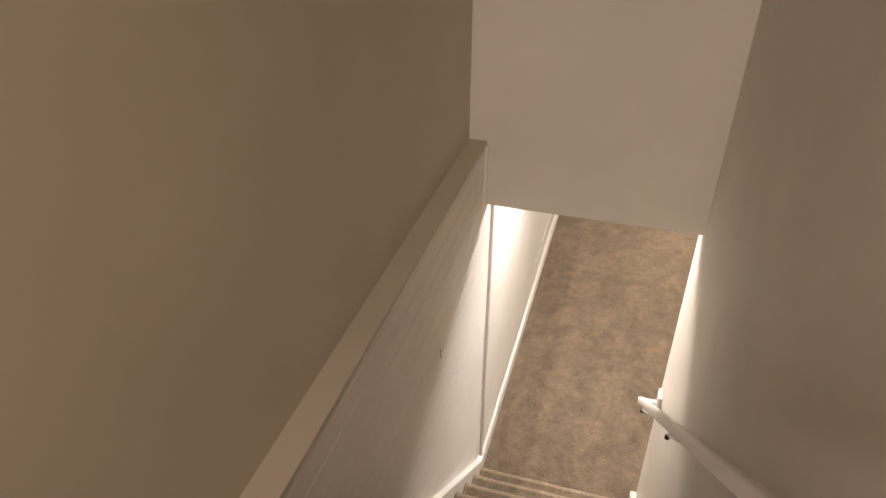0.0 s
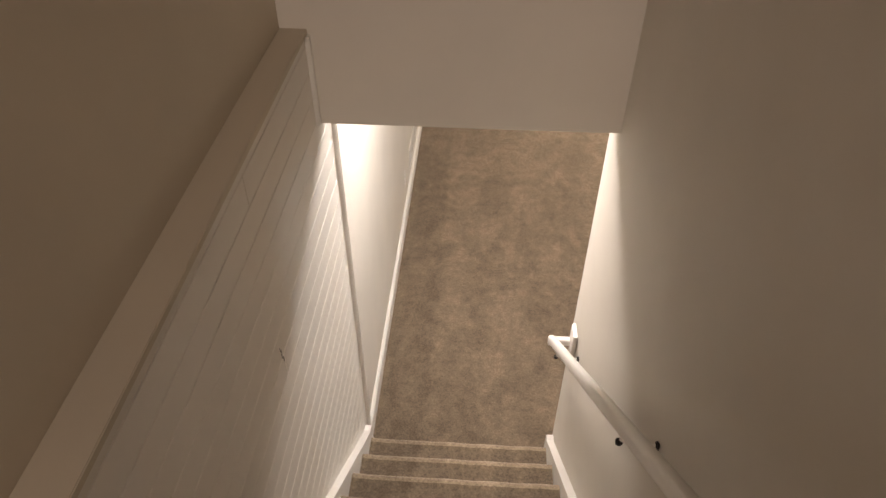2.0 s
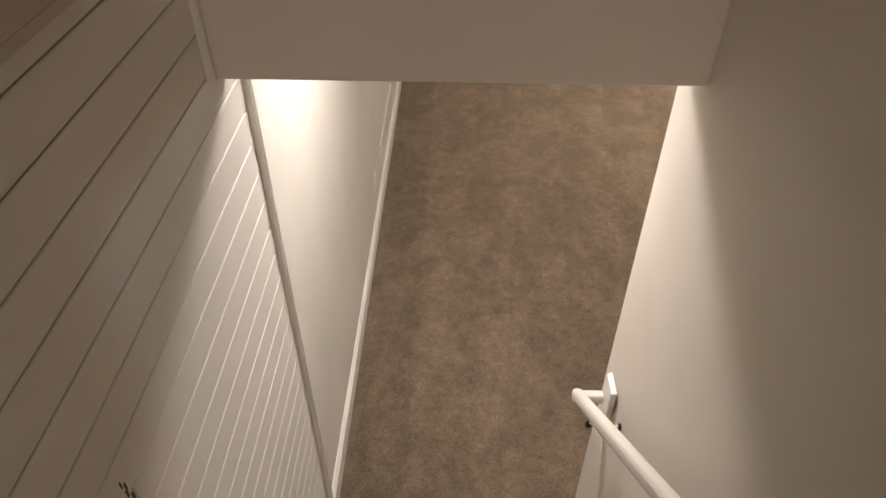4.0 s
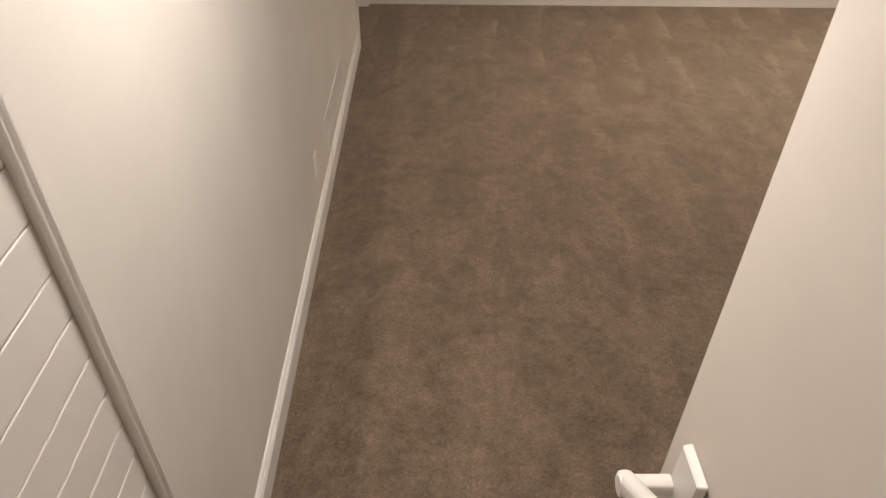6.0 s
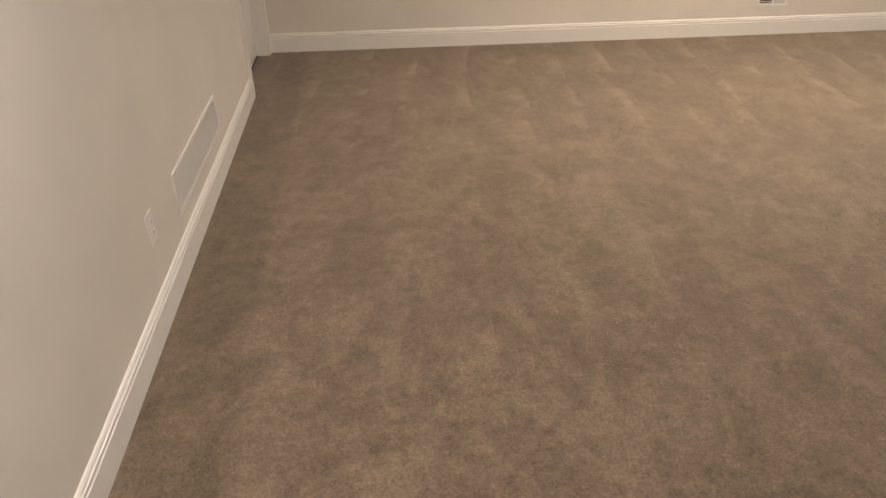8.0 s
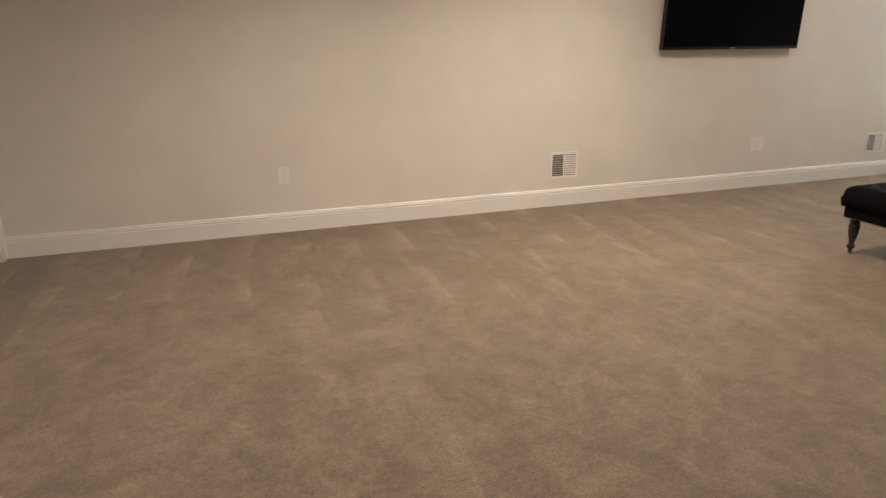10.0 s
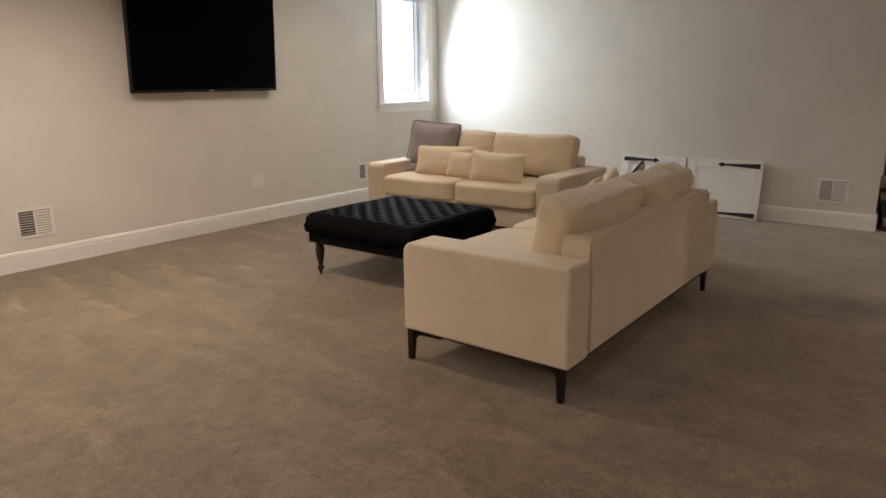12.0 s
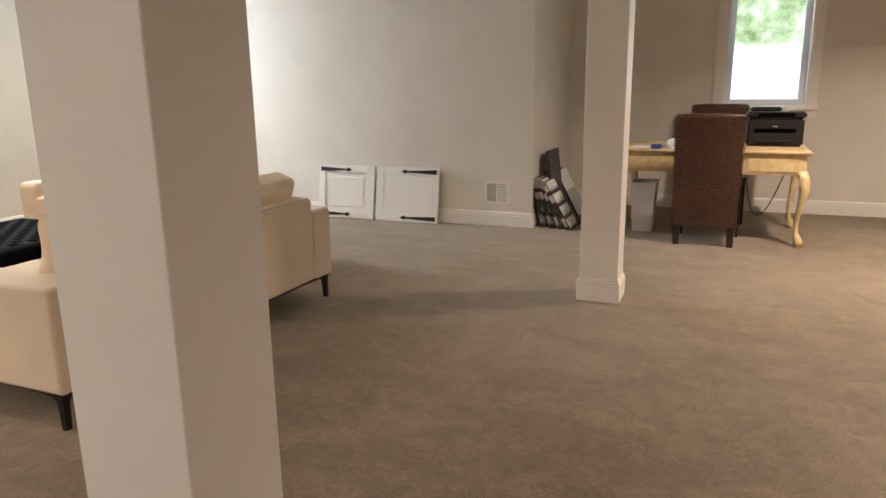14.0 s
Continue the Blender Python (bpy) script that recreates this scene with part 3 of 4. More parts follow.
def return_grille():
    g = thing("return_grille", 0.0, 2.87, 0.215, 90, "wide white return air grille low in the wall", "vent")
    w, h = 0.86, 0.18
    blocks("frame", [(-w / 2, w / 2, -0.007, -0.0005, 0, 0.02), (-w / 2, w / 2, -0.007, -0.0005, h - 0.02, h), (-w / 2, -w / 2 + 0.02, -0.007, -0.0005, 0.02, h - 0.02),
                     (w / 2 - 0.02, w / 2, -0.007, -0.0005, 0.02, h - 0.02)], M_PLATE, g, bevel=0.001, segments=1)
    # dark sheet in place of the shaded hollow behind the grille
    blocks("backing", [(-w / 2 + 0.018, w / 2 - 0.018, -0.002, -0.0006, 0.018, h - 0.018)], M_DUCT, g)
    n = 46
    for i in range(n):
        x = -w / 2 + 0.024 + (w - 0.048) * (i + 0.5) / n
        blocks("louvre", [(x - 0.0055, x + 0.0045, -0.006, -0.003, 0.02, h - 0.02)], M_PLATE, g)


return_grille()


def outlet(x, y, z, turn, label, blank=False):
    o = thing("wall_outlet", x, y, z, turn, label, "outlet")
    blocks("cover_plate", [(-0.036, 0.036, -0.006, -0.0005, -0.058, 0.058)], M_PLATE, o, bevel=0.002)
    if not blank:
        for dz in (-0.021, 0.021):
            s = blocks("socket", [(-0.016, 0.016, -0.0075, -0.005, dz - 0.014, dz + 0.014)], M_PLATE, o, bevel=0.001)
            for dx in (-0.006, 0.006):
                blocks("slot", [(dx - 0.001, dx + 0.001, -0.0078, -0.007, dz - 0.003, dz + 0.006)], M_SLOT, s)


outlet(1.74, TVY, 0.40, 0, "white duplex outlet above the baseboard")
outlet(5.828, TVY, 0.387, 0, "white duplex outlet under the television")
outlet(5.902, TVY, 0.387, 0, "white blank cover plate beside an outlet", True)
outlet(0.0, 2.11, 0.358, 90, "white outlet near the return grille")
outlet(DESKX, -2.36, 0.97, -90, "white wall plate beside the window")


# ---- television ----
tv = thing("television", 5.405, 5.235, 1.197, 0, "large flat black television on the wall, switched off", "television")
blocks("housing", [(-0.69, 0.69, -0.025, 0.015, 0, 0.80)], M_BEZEL, tv, bevel=0.004)
tv.rotation_euler = (radians(2.5), 0, 0)
blocks("screen", [(-0.678, 0.678, -0.0275, -0.024, 0.022, 0.788)], M_SCREEN, tv, "dark glossy screen")
blocks("maker_mark", [(-0.02, 0.02, -0.0285, -0.0245, 0.008, 0.014)], M_PLATE, tv, "small pale mark under the screen")
blocks("mount", [(-0.2, 0.2, 0.014, 0.055, 0.1, 0.45)], M_IRON, tv, "wall mount")


# ---- sofas ----
def sofa(x, y, turn, L, label, high=0.36):
    D, AT, AH = 0.865, 0.19, 0.572
    s = thing("sofa", x, y, 0, turn, label, "sofa", "pair of cream sofas")
    h = L / 2
    blocks("base", [(-h + AT - 0.002, h - AT + 0.002, -D / 2 + 0.03, D / 2 - 0.06, 0.15, 0.33)], M_SOFA, s, bevel=0.012)
    for sg in (-1, 1):
        bm = bmesh.new()
        a, b = sorted((sg * h, sg * (h - AT)))
        y0, y1, outline = -D / 2 + 0.022, D / 2 - 0.003, []
        for cy, cz, rad, first_angle in ((y0 + 0.012, 0.167, 0.012, 180), (y1 - 0.008, 0.163, 0.008, 270), (y1 - 0.022, AH - 0.022, 0.022, 0), (y0 + 0.052, AH - 0.052, 0.052, 90)):
            outline += [(cy + rad * math.cos(radians(first_angle + 90 * q / 7)), cz + rad * math.sin(radians(first_angle + 90 * q / 7))) for q in range(8)]
        n = len(outline)
        mid_y, mid_z = (y0 + y1) / 2, (0.155 + AH) / 2
        loops = []
        for x, inset in [(a + 0.014 * (1 - math.cos(q)), 0.014 * (1 - math.sin(q))) for q in (0, 0.5, 1.0, 1.57)] + [(b - 0.014 * (1 - math.cos(q)), 0.014 * (1 - math.sin(q))) for q in (1.57, 1.0, 0.5, 0)]:
            ky, kz = 1 - inset / ((y1 - y0) / 2), 1 - inset / ((AH - 0.155) / 2)
            loops.append([bm.verts.new((x, mid_y + (y - mid_y) * ky, mid_z + (z - mid_z) * kz)) for y, z in outline])
        for l0, l1 in zip(loops, loops[1:]):
            for q in range(n):
                bm.faces.new((l0[q], l0[(q + 1) % n], l1[(q + 1) % n], l1[q]))
        bm.faces.new(loops[0]), bm.faces.new(loops[-1][::-1])
        part("arm", bm, M_SOFA, s)
    bm = bmesh.new()
    box(bm, -h + AT + 0.001, h - AT - 0.001, D / 2 - 0.15, D / 2, 0.158, 0.655)
    part("back_frame", bm, M_SOFA, s, bevel=0.014, segments=4)
    w = (L - 2 * AT) / 2
    for i, sg in enumerate((-1, 1)):
        part("seat_cushion", puff(w - 0.006, 0.70, 0.17, 9, 14, wrinkle=0.005, seed=i + turn, m=Matrix.Translation((sg * w / 2, -0.11, 0.395))), M_CUSH, s, smooth=True)
        m = Matrix.Translation((sg * w / 2, 0.225, 0.475 + high / 2)) @ Matrix.Rotation(radians(76), 4, "X")
        part("back_cushion", puff(w + 0.05, high + 0.015, 0.27, 7, 20, crown=0.34, wrinkle=0.010, seed=i + 5 + turn, m=m), M_CUSH, s, smooth=True)
    f = 0.018
    blocks("under_rail", [(-h + f, h - f, -D / 2 + 0.035, -D / 2 + 0.065, 0.144, 0.1545), (-h + f, h - f, D / 2 - 0.045, D / 2 - 0.015, 0.144, 0.1545),
                          (-h + f, -h + f + 0.03, -D / 2 + 0.066, D / 2 - 0.046, 0.144, 0.1545), (h - f - 0.03, h - f, -D / 2 + 0.066, D / 2 - 0.046, 0.144, 0.1545)], M_LEG, s, "black metal rail under the sofa", bevel=0.002, segments=1)
    for sx in (-1, 1):
        for sy in (-1, 1):
            bm = bmesh.new()
            cx, cy = sx * (h - 0.035), sy * (D / 2 - 0.045)
            post = box(bm, cx - 0.0165, cx + 0.0165, cy - 0.0165, cy + 0.0165, 0, 0.148)
            for v in post:
                if v.co.z < 0.1:
                    v.co.x, v.co.y = cx + sx * 0.004 + (v.co.x - cx) * 0.72, cy + sy * 0.004 + (v.co.y - cy) * 0.72
            for ax, ay in ((1, 0), (0, 1)):
                ux, uy = -sx * ax, -sy * ay
                pts = [(cx + ux * d, cy + uy * d, z) for d, z in ((0.005, 0.095), (0.022, 0.120), (0.05, 0.135), (0.17, 0.139))]
                tube(bm, pts, [0.012, 0.012, 0.011, 0.010], 6)
            part("leg", bm, M_LEG, s, "black metal leg", smooth=False)
    return s


sofa(5.148, 1.688, 180, 1.93, "long cream upholstered sofa with black metal legs, back to the stair", 0.32)
sofa(6.75, 3.395, -90, 1.90, "cream two-seat sofa with pillows, facing the ottoman")


def rim(u, w, h, power):
    """Where the seam of a puffed pillow runs."""
    c, t = math.cos(u), math.sin(u)
    f = (abs(c) ** power + abs(t) ** power) ** (-1 / power)
    f *= 1.03 * (1 - 0.07 * (1 - (min(abs(c), abs(t)) / max(abs(c), abs(t))) ** 2))
    return c * f * w / 2, t * f * h / 2


def pillow(x, y, z, w, h, t, turn, lean, material, label, seed, roll=0, flange=False):
    """A pillow standing on its long edge: w wide, h high, t thick; local front looks along -y."""
    p = thing("throw_pillow", x, y, z, turn, label, "pillow", "pillows on the sofas")
    m = Matrix.Rotation(radians(-lean), 4, "X") @ Matrix.Translation((0, 0, h / 2)) @ Matrix.Rotation(radians(roll), 4, "Y") @ Matrix.Rotation(radians(90), 4, "X")
    part("pillow_cover", puff(w * 1.03, h * 1.03, t, 11, 16, crown=0.86, wrinkle=0.006, seed=seed, m=m), material, p, smooth=True)
    if flange:
        bm = bmesh.new()
        pts = []
        for i in range(65):
            a = 2 * math.pi * i / 64
            x1, y1 = rim(a, w, h, 11)
            pts.append(m @ Vector((x1, y1, 0)))
        tube(bm, pts, 0.007, 6)
        part("piping", bm, M_PIPE, p, "dark edge piping")
    return p


# on the far sofa
ST = 0.472
pillow(6.76, 3.98, ST, 0.54, 0.45, 0.17, -88, 16, M_GREY, "square grey pillow with dark piping, leaning on the sofa", 1, roll=3, flange=True)
pillow(6.60, 3.70, ST, 0.62, 0.26, 0.15, -90, 16, M_CUSH, "long cream lumbar pillow on the sofa", 2, roll=-2)
pillow(6.56, 3.48, ST, 0.32, 0.225, 0.13, -92, 14, M_CUSH, "small cream pillow between two others", 3)
pillow(6.52, 3.11, ST, 0.52, 0.245, 0.15, -91, 12, M_CUSH, "long cream lumbar pillow on the sofa", 4, roll=1)
pillow(6.66, 4.08, ST, 0.14, 0.09, 0.05, -70, 40, M_GREY, "small crumpled grey cloth pouch beside the pillow", 9)
# on the near sofa
pillow(5.06, 1.70, ST, 0.40, 0.29, 0.13, 176, 14, M_CUSH, "small cream pillow leaning on the back cushion", 5, roll=10)
pillow(5.34, 1.70, ST, 0.36, 0.28, 0.13, 184, 14, M_CUSH, "cream pillow leaning on the back cushion", 6, roll=36)
pillow(5.70, 1.69, ST - 0.01, 0.36, 0.29, 0.12, 176, 12, M_BLUE, "pale grey pillow with dark piping on the sofa", 7, roll=28, flange=True)


# ---- ottoman ----
def ottoman(x, y, turn, W, Dp):
    o = thing("ottoman", x, y, 0, turn, "square black tufted ottoman on turned wooden legs", "ottoman")
    bm = bmesh.new()
    n = 60
    pitch = 0.125
    rows = []
    for i in range(n + 1):
        row = []
        for j in range(n + 1):
            u, v = -1 + 2 * i / n, -1 + 2 * j / n
            px, py = u * W / 2, v * Dp / 2
            r = max(0.0, 1 - (max(abs(u), abs(v)) ** 14)) ** 0.5
            z = 0.355 + 0.085 * r
            a, b = px / pitch, py / pitch
            dip = 0.0
            for ox, oy in ((0, 0), (0.5, 0.5)):
                da, db = (a - ox) - round(a - ox), (b - oy) - round(b - oy)
                dd = (da * da + db * db) ** 0.5
                dip = max(dip, math.exp(-(dd / 0.17) ** 2))
            seam = 0.30 * math.exp(-(((a + b) - round(a + b)) / 0.07) ** 2) + 0.30 * math.exp(-(((a - b) - round(a - b)) / 0.07) ** 2)
            if max(abs(px) - (W / 2 - 0.07), abs(py) - (Dp / 2 - 0.07)) > 0:
                dip, seam = 0, 0
            z -= 0.030 * dip + 0.012 * min(seam, 0.5)
            row.append(bm.verts.new((px, py, z)))
        rows.append(row)
    for i in range(n):
        for j in range(n):
            bm.faces.new((rows[i][j], rows[i + 1][j], rows[i + 1][j + 1], rows[i][j + 1]))
    rim = [rows[i][0] for i in range(n + 1)] + [rows[n][j] for j in range(1, n + 1)] + [rows[i][n] for i in range(n - 1, -1, -1)] + [rows[0][j] for j in range(n - 1, 0, -1)]
    low = [bm.verts.new((v.co.x * 0.985, v.co.y * 0.985, 0.30)) for v in rim]
    for i in range(len(rim)):
        j = (i + 1) % len(rim)
        bm.faces.new((rim[i], rim[j], low[j], low[i]))
    bm.faces.new(low)
    part("tufted_top", bm, M_BLACK, o, "deep-buttoned black top", smooth=True)
    a, b = W / 2 * 0.955, Dp / 2 * 0.955
    blocks("apron", [(-a, a, -b, b, 0.228, 0.305)], M_BLACK, o, "black upholstered apron", bevel=0.006)
    bm = bmesh.new()
    for z in (0.234,):
        nn = 44
        for sg in (-1, 1):
            for t in range(nn):
                q = -1 + 2 * (t + 0.5) / nn
                for p in ((q * a, sg * (b + 0.001), z), (sg * (a + 0.001), q * b, z)):
                    bmesh.ops.create_cone(bm, cap_ends=True, segments=5, radius1=0.005, radius2=0.004, depth=0.005, matrix=Matrix.Translation(p))
    tagged(part("nail_heads", bm, M_BRASS, o, "row of dull nail heads"), kind="stuff")
    bt = bmesh.new()
    for i in range(-4, 5):
        for j in range(-4, 5):
            for ox in (0, 0.5):
                px, py = (i + ox) * pitch, (j + ox) * pitch
                if abs(px) < W / 2 - 0.08 and abs(py) < Dp / 2 - 0.08:
                    bmesh.ops.create_uvsphere(bt, u_segments=6, v_segments=4, radius=0.010, matrix=Matrix.Translation((px, py, 0.413)) @ Matrix.Diagonal((1, 1, 0.5, 1)))
    tagged(part("buttons", bt, M_BLACK, o, "black covered buttons"), kind="stuff")
    legrows = [(0.012, 0.010), (0.035, 0.013), (0.040, 0.024), (0.052, 0.026), (0.060, 0.016), (0.075, 0.015), (0.11, 0.024), (0.15, 0.031), (0.168, 0.028), (0.174, 0.034), (0.184, 0.034), (0.190, 0.026), (0.218, 0.030)]
    for sx in (-1, 1):
        for sy in (-1, 1):
            bm = bmesh.new()
            at = (sx * (a - 0.05), sy * (b - 0.05))
            turned(bm, legrows, 14, at)
            leg = part("leg", bm, M_DWOOD, o, "turned black wooden leg", smooth=True)
            bm = bmesh.new()
            tube(bm, [(at[0] - 0.007, at[1], 0.0125), (at[0] + 0.007, at[1], 0.0125)], 0.0125, 12)
            part("caster", bm, M_BRASS, leg, "small metal caster wheel")


ottoman(5.345, 3.10, 0, 0.90, 0.95)


# ---- desk ----
def cabriole(bm, x, y, sx, sy):
    pts, rad = [], []
    for z, out, r in ((0.58, 0.0, 0.046), (0.53, 0.014, 0.052), (0.46, 0.022, 0.045), (0.37, 0.012, 0.036), (0.27, -0.004, 0.028), (0.16, -0.012, 0.023), (0.10, -0.006, 0.023), (0.065, 0.006, 0.036), (0.035, 0.016, 0.044), (0.0, 0.016, 0.036)):
        pts.append((x + sx * out, y + sy * out, z))
        rad.append(r * 0.8)
    tube(bm, pts, rad, 10)
    for a in range(3):
        an = math.atan2(sy, sx) + (a - 1) * 0.8
        tube(bm, [(x + sx * 0.01 + math.cos(an) * 0.018, y + sy * 0.01 + math.sin(an) * 0.018, 0.055), (x + sx * 0.014 + math.cos(an) * 0.032, y + sy * 0.014 + math.sin(an) * 0.032, 0.012)], [0.008, 0.006], 6)


def desk(x, y):
    """Local x is the depth, away from the chair; y is the length."""
    d = thing("desk", x, y, 0, 0, "antiqued cream wooden desk with carved cabriole legs and drawers", "desk")
    dp, ln = 0.46, 0.735
    blocks("desktop", [(-dp, dp, -ln, ln, 0.735, 0.752)], M_DESK, d, bevel=0.005)
    blocks("top_moulding", [(-dp + 0.012, dp - 0.012, -ln + 0.012, ln - 0.012, 0.722, 0.7345)], M_DESK, d, bevel=0.004)
    a, b = dp - 0.03, ln - 0.035
    for y0, y1 in ((-b, -b + 0.46), (b - 0.46, b)):
        c = blocks("drawer_case", [(-a, a, y0, y1, 0.565, 0.722)], M_DESK, d, bevel=0.004)
        f = blocks("drawer_front", [(-a - 0.008, -a + 0.004, y0 + 0.05, y1 - 0.03, 0.59, 0.70)], M_DESK, c, bevel=0.004)
        bm = bmesh.new()
        for z0, z1, w in ((0.584, 0.588, 0),):
            box(bm, -a - 0.004, -a + 0.002, y0 + 0.04, y1 - 0.02, z0, z1)
        part("bead", bm, M_DESK, c)
    blocks("centre_drawer", [(-a + 0.01, a - 0.01, -b + 0.46, b - 0.46, 0.655, 0.722)], M_DESK, d, bevel=0.003)
    blocks("frieze", [(-a + 0.004, -a + 0.0105, -b + 0.461, b - 0.461, 0.650, 0.656)], M_DESK, d)
    for sx in (-1, 1):
        for sy in (-1, 1):
            bm = bmesh.new()
            cabriole(bm, sx * (a - 0.02), sy * (b - 0.02), sx, sy)
            box(bm, sx * (a - 0.02) - 0.034, sx * (a - 0.02) + 0.034, sy * (b - 0.02) - 0.034, sy * (b - 0.02) + 0.034, 0.545, 0.60)
            leg = part("leg", bm, M_DESK, d, "carved cabriole leg with a ball and claw foot", smooth=True)
            bm = bmesh.new()
            for s in range(7):
                an = s * math.pi * 2 / 7
                bmesh.ops.create_uvsphere(bm, u_segments=6, v_segments=5, radius=0.010, matrix=Matrix.Translation((sx * (a + 0.012), sy * (b - 0.02) + math.cos(an) * 0.018, 0.53 + math.sin(an) * 0.022)))
            part("carving", bm, M_DESK, leg, "carved shell on the knee", smooth=True)
    return d


desk(8.96, -0.86)


# ---- woven chairs ----
def woven_panel(bm, w, h, m, rows, cols, depth=0.014):
    """A woven face in the x-z plane, bulging to -y: every strand stands proud where it passes over."""
    nx, nz = cols * 4, rows * 3
    grid = []
    for i in range(nx + 1):
        line = []
        for j in range(nz + 1):
            x, z = w * (i / nx - 0.5), h * j / nz
            c, r = i / 4, j / 3
            over = math.cos(math.pi * c) * (1 if int(min(r, rows - 0.01)) % 2 == 0 else -1)
            band = abs(math.sin(math.pi * r)) ** 0.5
            line.append(bm.verts.new(m @ Vector((x, -depth * (0.35 + 0.5 * band * (0.55 + 0.45 * over)), z))))
        grid.append(line)
    for i in range(nx):
        for j in range(nz):
            bm.faces.new((grid[i][j], grid[i + 1][j], grid[i + 1][j + 1], grid[i][j + 1]))


def woven_box(w, d, h, z0, rows, cols, dcols, lean=0.0, y=0.0):
    bm = bmesh.new()
    M = Matrix.Translation((0, y, z0)) @ Matrix.Rotation(radians(lean), 4, "X")
    T, R = Matrix.Translation, Matrix.Rotation
    woven_panel(bm, w, h, M @ T((0, -d / 2, 0)), rows, cols)
    woven_panel(bm, w, h, M @ T((0, d / 2, 0)) @ R(math.pi, 4, "Z"), rows, cols)
    woven_panel(bm, d, h, M @ T((w / 2, 0, 0)) @ R(math.pi / 2, 4, "Z"), rows, dcols)
    woven_panel(bm, d, h, M @ T((-w / 2, 0, 0)) @ R(-math.pi / 2, 4, "Z"), rows, dcols)
    vs = box(bm, -w / 2 + 0.003, w / 2 - 0.003, -d / 2 + 0.003, d / 2 - 0.003, 0.002, h + 0.002)
    bmesh.ops.transform(bm, matrix=M, verts=vs)
    return bm


def flare(bm):
    """The backrest widens and rolls back a little towards its top."""
    for v in bm.verts:
        k = max(0.0, v.co.z - 0.45) / 0.6
        v.co.x *= 1 + 0.085 * k
        v.co.y -= 0.02 * k * k
    return bm


def wicker_chair(x, y, turn, label, tall=0.87):
    """Local -y is the back of the chair, the side that shows when it is pushed in."""
    c = thing("wicker_chair", x, y, 0, turn, label, "chair", "chairs at the desk")
    part("backrest", flare(woven_box(0.475, 0.05, tall, 0.165, 74, 16, 2, lean=2.5, y=-0.21)), M_WICKER, c, "woven wicker backrest")
    part("seat", woven_box(0.455, 0.42, 0.27, 0.17, 23, 16, 13, y=0.045), M_WICKER, c, "woven wicker seat box")
    bm = bmesh.new()
    ty, tz = -0.21 - math.sin(radians(2.5)) * tall, 0.165 + tall * math.cos(radians(2.5))
    tube(bm, [(-0.25, ty - 0.018, tz - 0.006), (-0.12, ty - 0.018, tz + 0.002), (0.12, ty - 0.018, tz + 0.002), (0.25, ty - 0.018, tz - 0.006)], 0.021, 10)
    part("top_roll", bm, M_WICKER, c, "woven top edge", smooth=True)
    for sx in (-1, 1):
        blocks("side_rail", [(sx * 0.256 - 0.013, sx * 0.256 + 0.013, 0.20, 0.265, 0.0, 0.44)], M_DWOOD, c, "dark wooden front post", bevel=0.004)
        for sy in (-1, 1):
            bm = bmesh.new()
            yy = 0.03 + sy * 0.215 - (0.02 if sy < 0 else 0)
            vs = box(bm, sx * 0.205 - 0.027, sx * 0.205 + 0.027, yy - 0.027, yy + 0.027, 0, 0.19)
            for v in vs:
                if v.co.z < 0.1:
                    v.co.x, v.co.y = sx * 0.205 + (v.co.x - sx * 0.205) * 0.88, yy + (v.co.y - yy) * 0.88
            part("leg", bm, M_DWOOD, c, "dark square wooden leg", bevel=0.002, segments=1)
    return c


wicker_chair(8.555, -0.845, -90, "dark brown woven wicker chair pushed up to the desk")
wicker_chair(9.62, -0.885, 90, "dark brown woven wicker chair behind the desk", 0.905)


# ---- things on and under the desk ----
def printer(x, y, z, turn):
    p = thing("printer", x, y, z, turn, "black multifunction printer with its paper feed open, on the desk", "printer")
    blocks("body", [(-0.22, 0.22, -0.17, 0.17, 0.0, 0.235)], M_BEZEL, p, bevel=0.018, segments=3)
    bm = bmesh.new()
    box(bm, -0.232, 0.232, -0.19, 0.15, 0.238, 0.288)
    part("scanner_lid", bm, M_BEZEL, p, bevel=0.014, segments=3)
    blocks("output_slot", [(-0.16, 0.16, -0.1745, -0.165, 0.115, 0.150)], M_SCREEN, p, "dark glossy slot")
    blocks("output_tray", [(-0.14, 0.14, -0.20, -0.165, 0.04, 0.052)], M_BEZEL, p, bevel=0.004)
    blocks("front_cover", [(-0.18, 0.18, -0.178, -0.168, 0.158, 0.228)], M_BEZEL, p, "black front cover", bevel=0.004)
    blocks("control_panel", [(-0.14, 0.14, -0.196, -0.188, 0.248, 0.280)], M_SCREEN, p, bevel=0.002)
    blocks("maker_mark", [(-0.02, 0.02, -0.180, -0.1775, 0.166, 0.171)], M_PLATE, p, "small pale mark")
    bm = bmesh.new()
    vs = box(bm, -0.004, 0.004, -0.05, 0.05, 0, 0.17)
    bmesh.ops.transform(bm, matrix=Matrix.Translation((0.08, 0.08, 0.292)) @ Matrix.Rotation(radians(72), 4, "Y"), verts=vs)
    part("paper_support", bm, M_PAPER, p, "raised pale paper support")
    blocks("feeder", [(-0.20, 0.05, -0.04, 0.12, 0.2885, 0.325)], M_BEZEL, p, "document feeder", bevel=0.012, segments=2)


printer(9.20, -1.34, 0.7525, -90)

bin_ = thing("waste_bin", 8.87, -0.32, 0, 0, "tall white plastic waste bin on the carpet under the desk", "waste bin")
bm = bmesh.new()
outer = box(bm, -0.14, 0.14, -0.105, 0.105, 0, 0.44)
for v in outer:
    if v.co.z < 0.2:
        v.co.x *= 0.8
        v.co.y *= 0.8
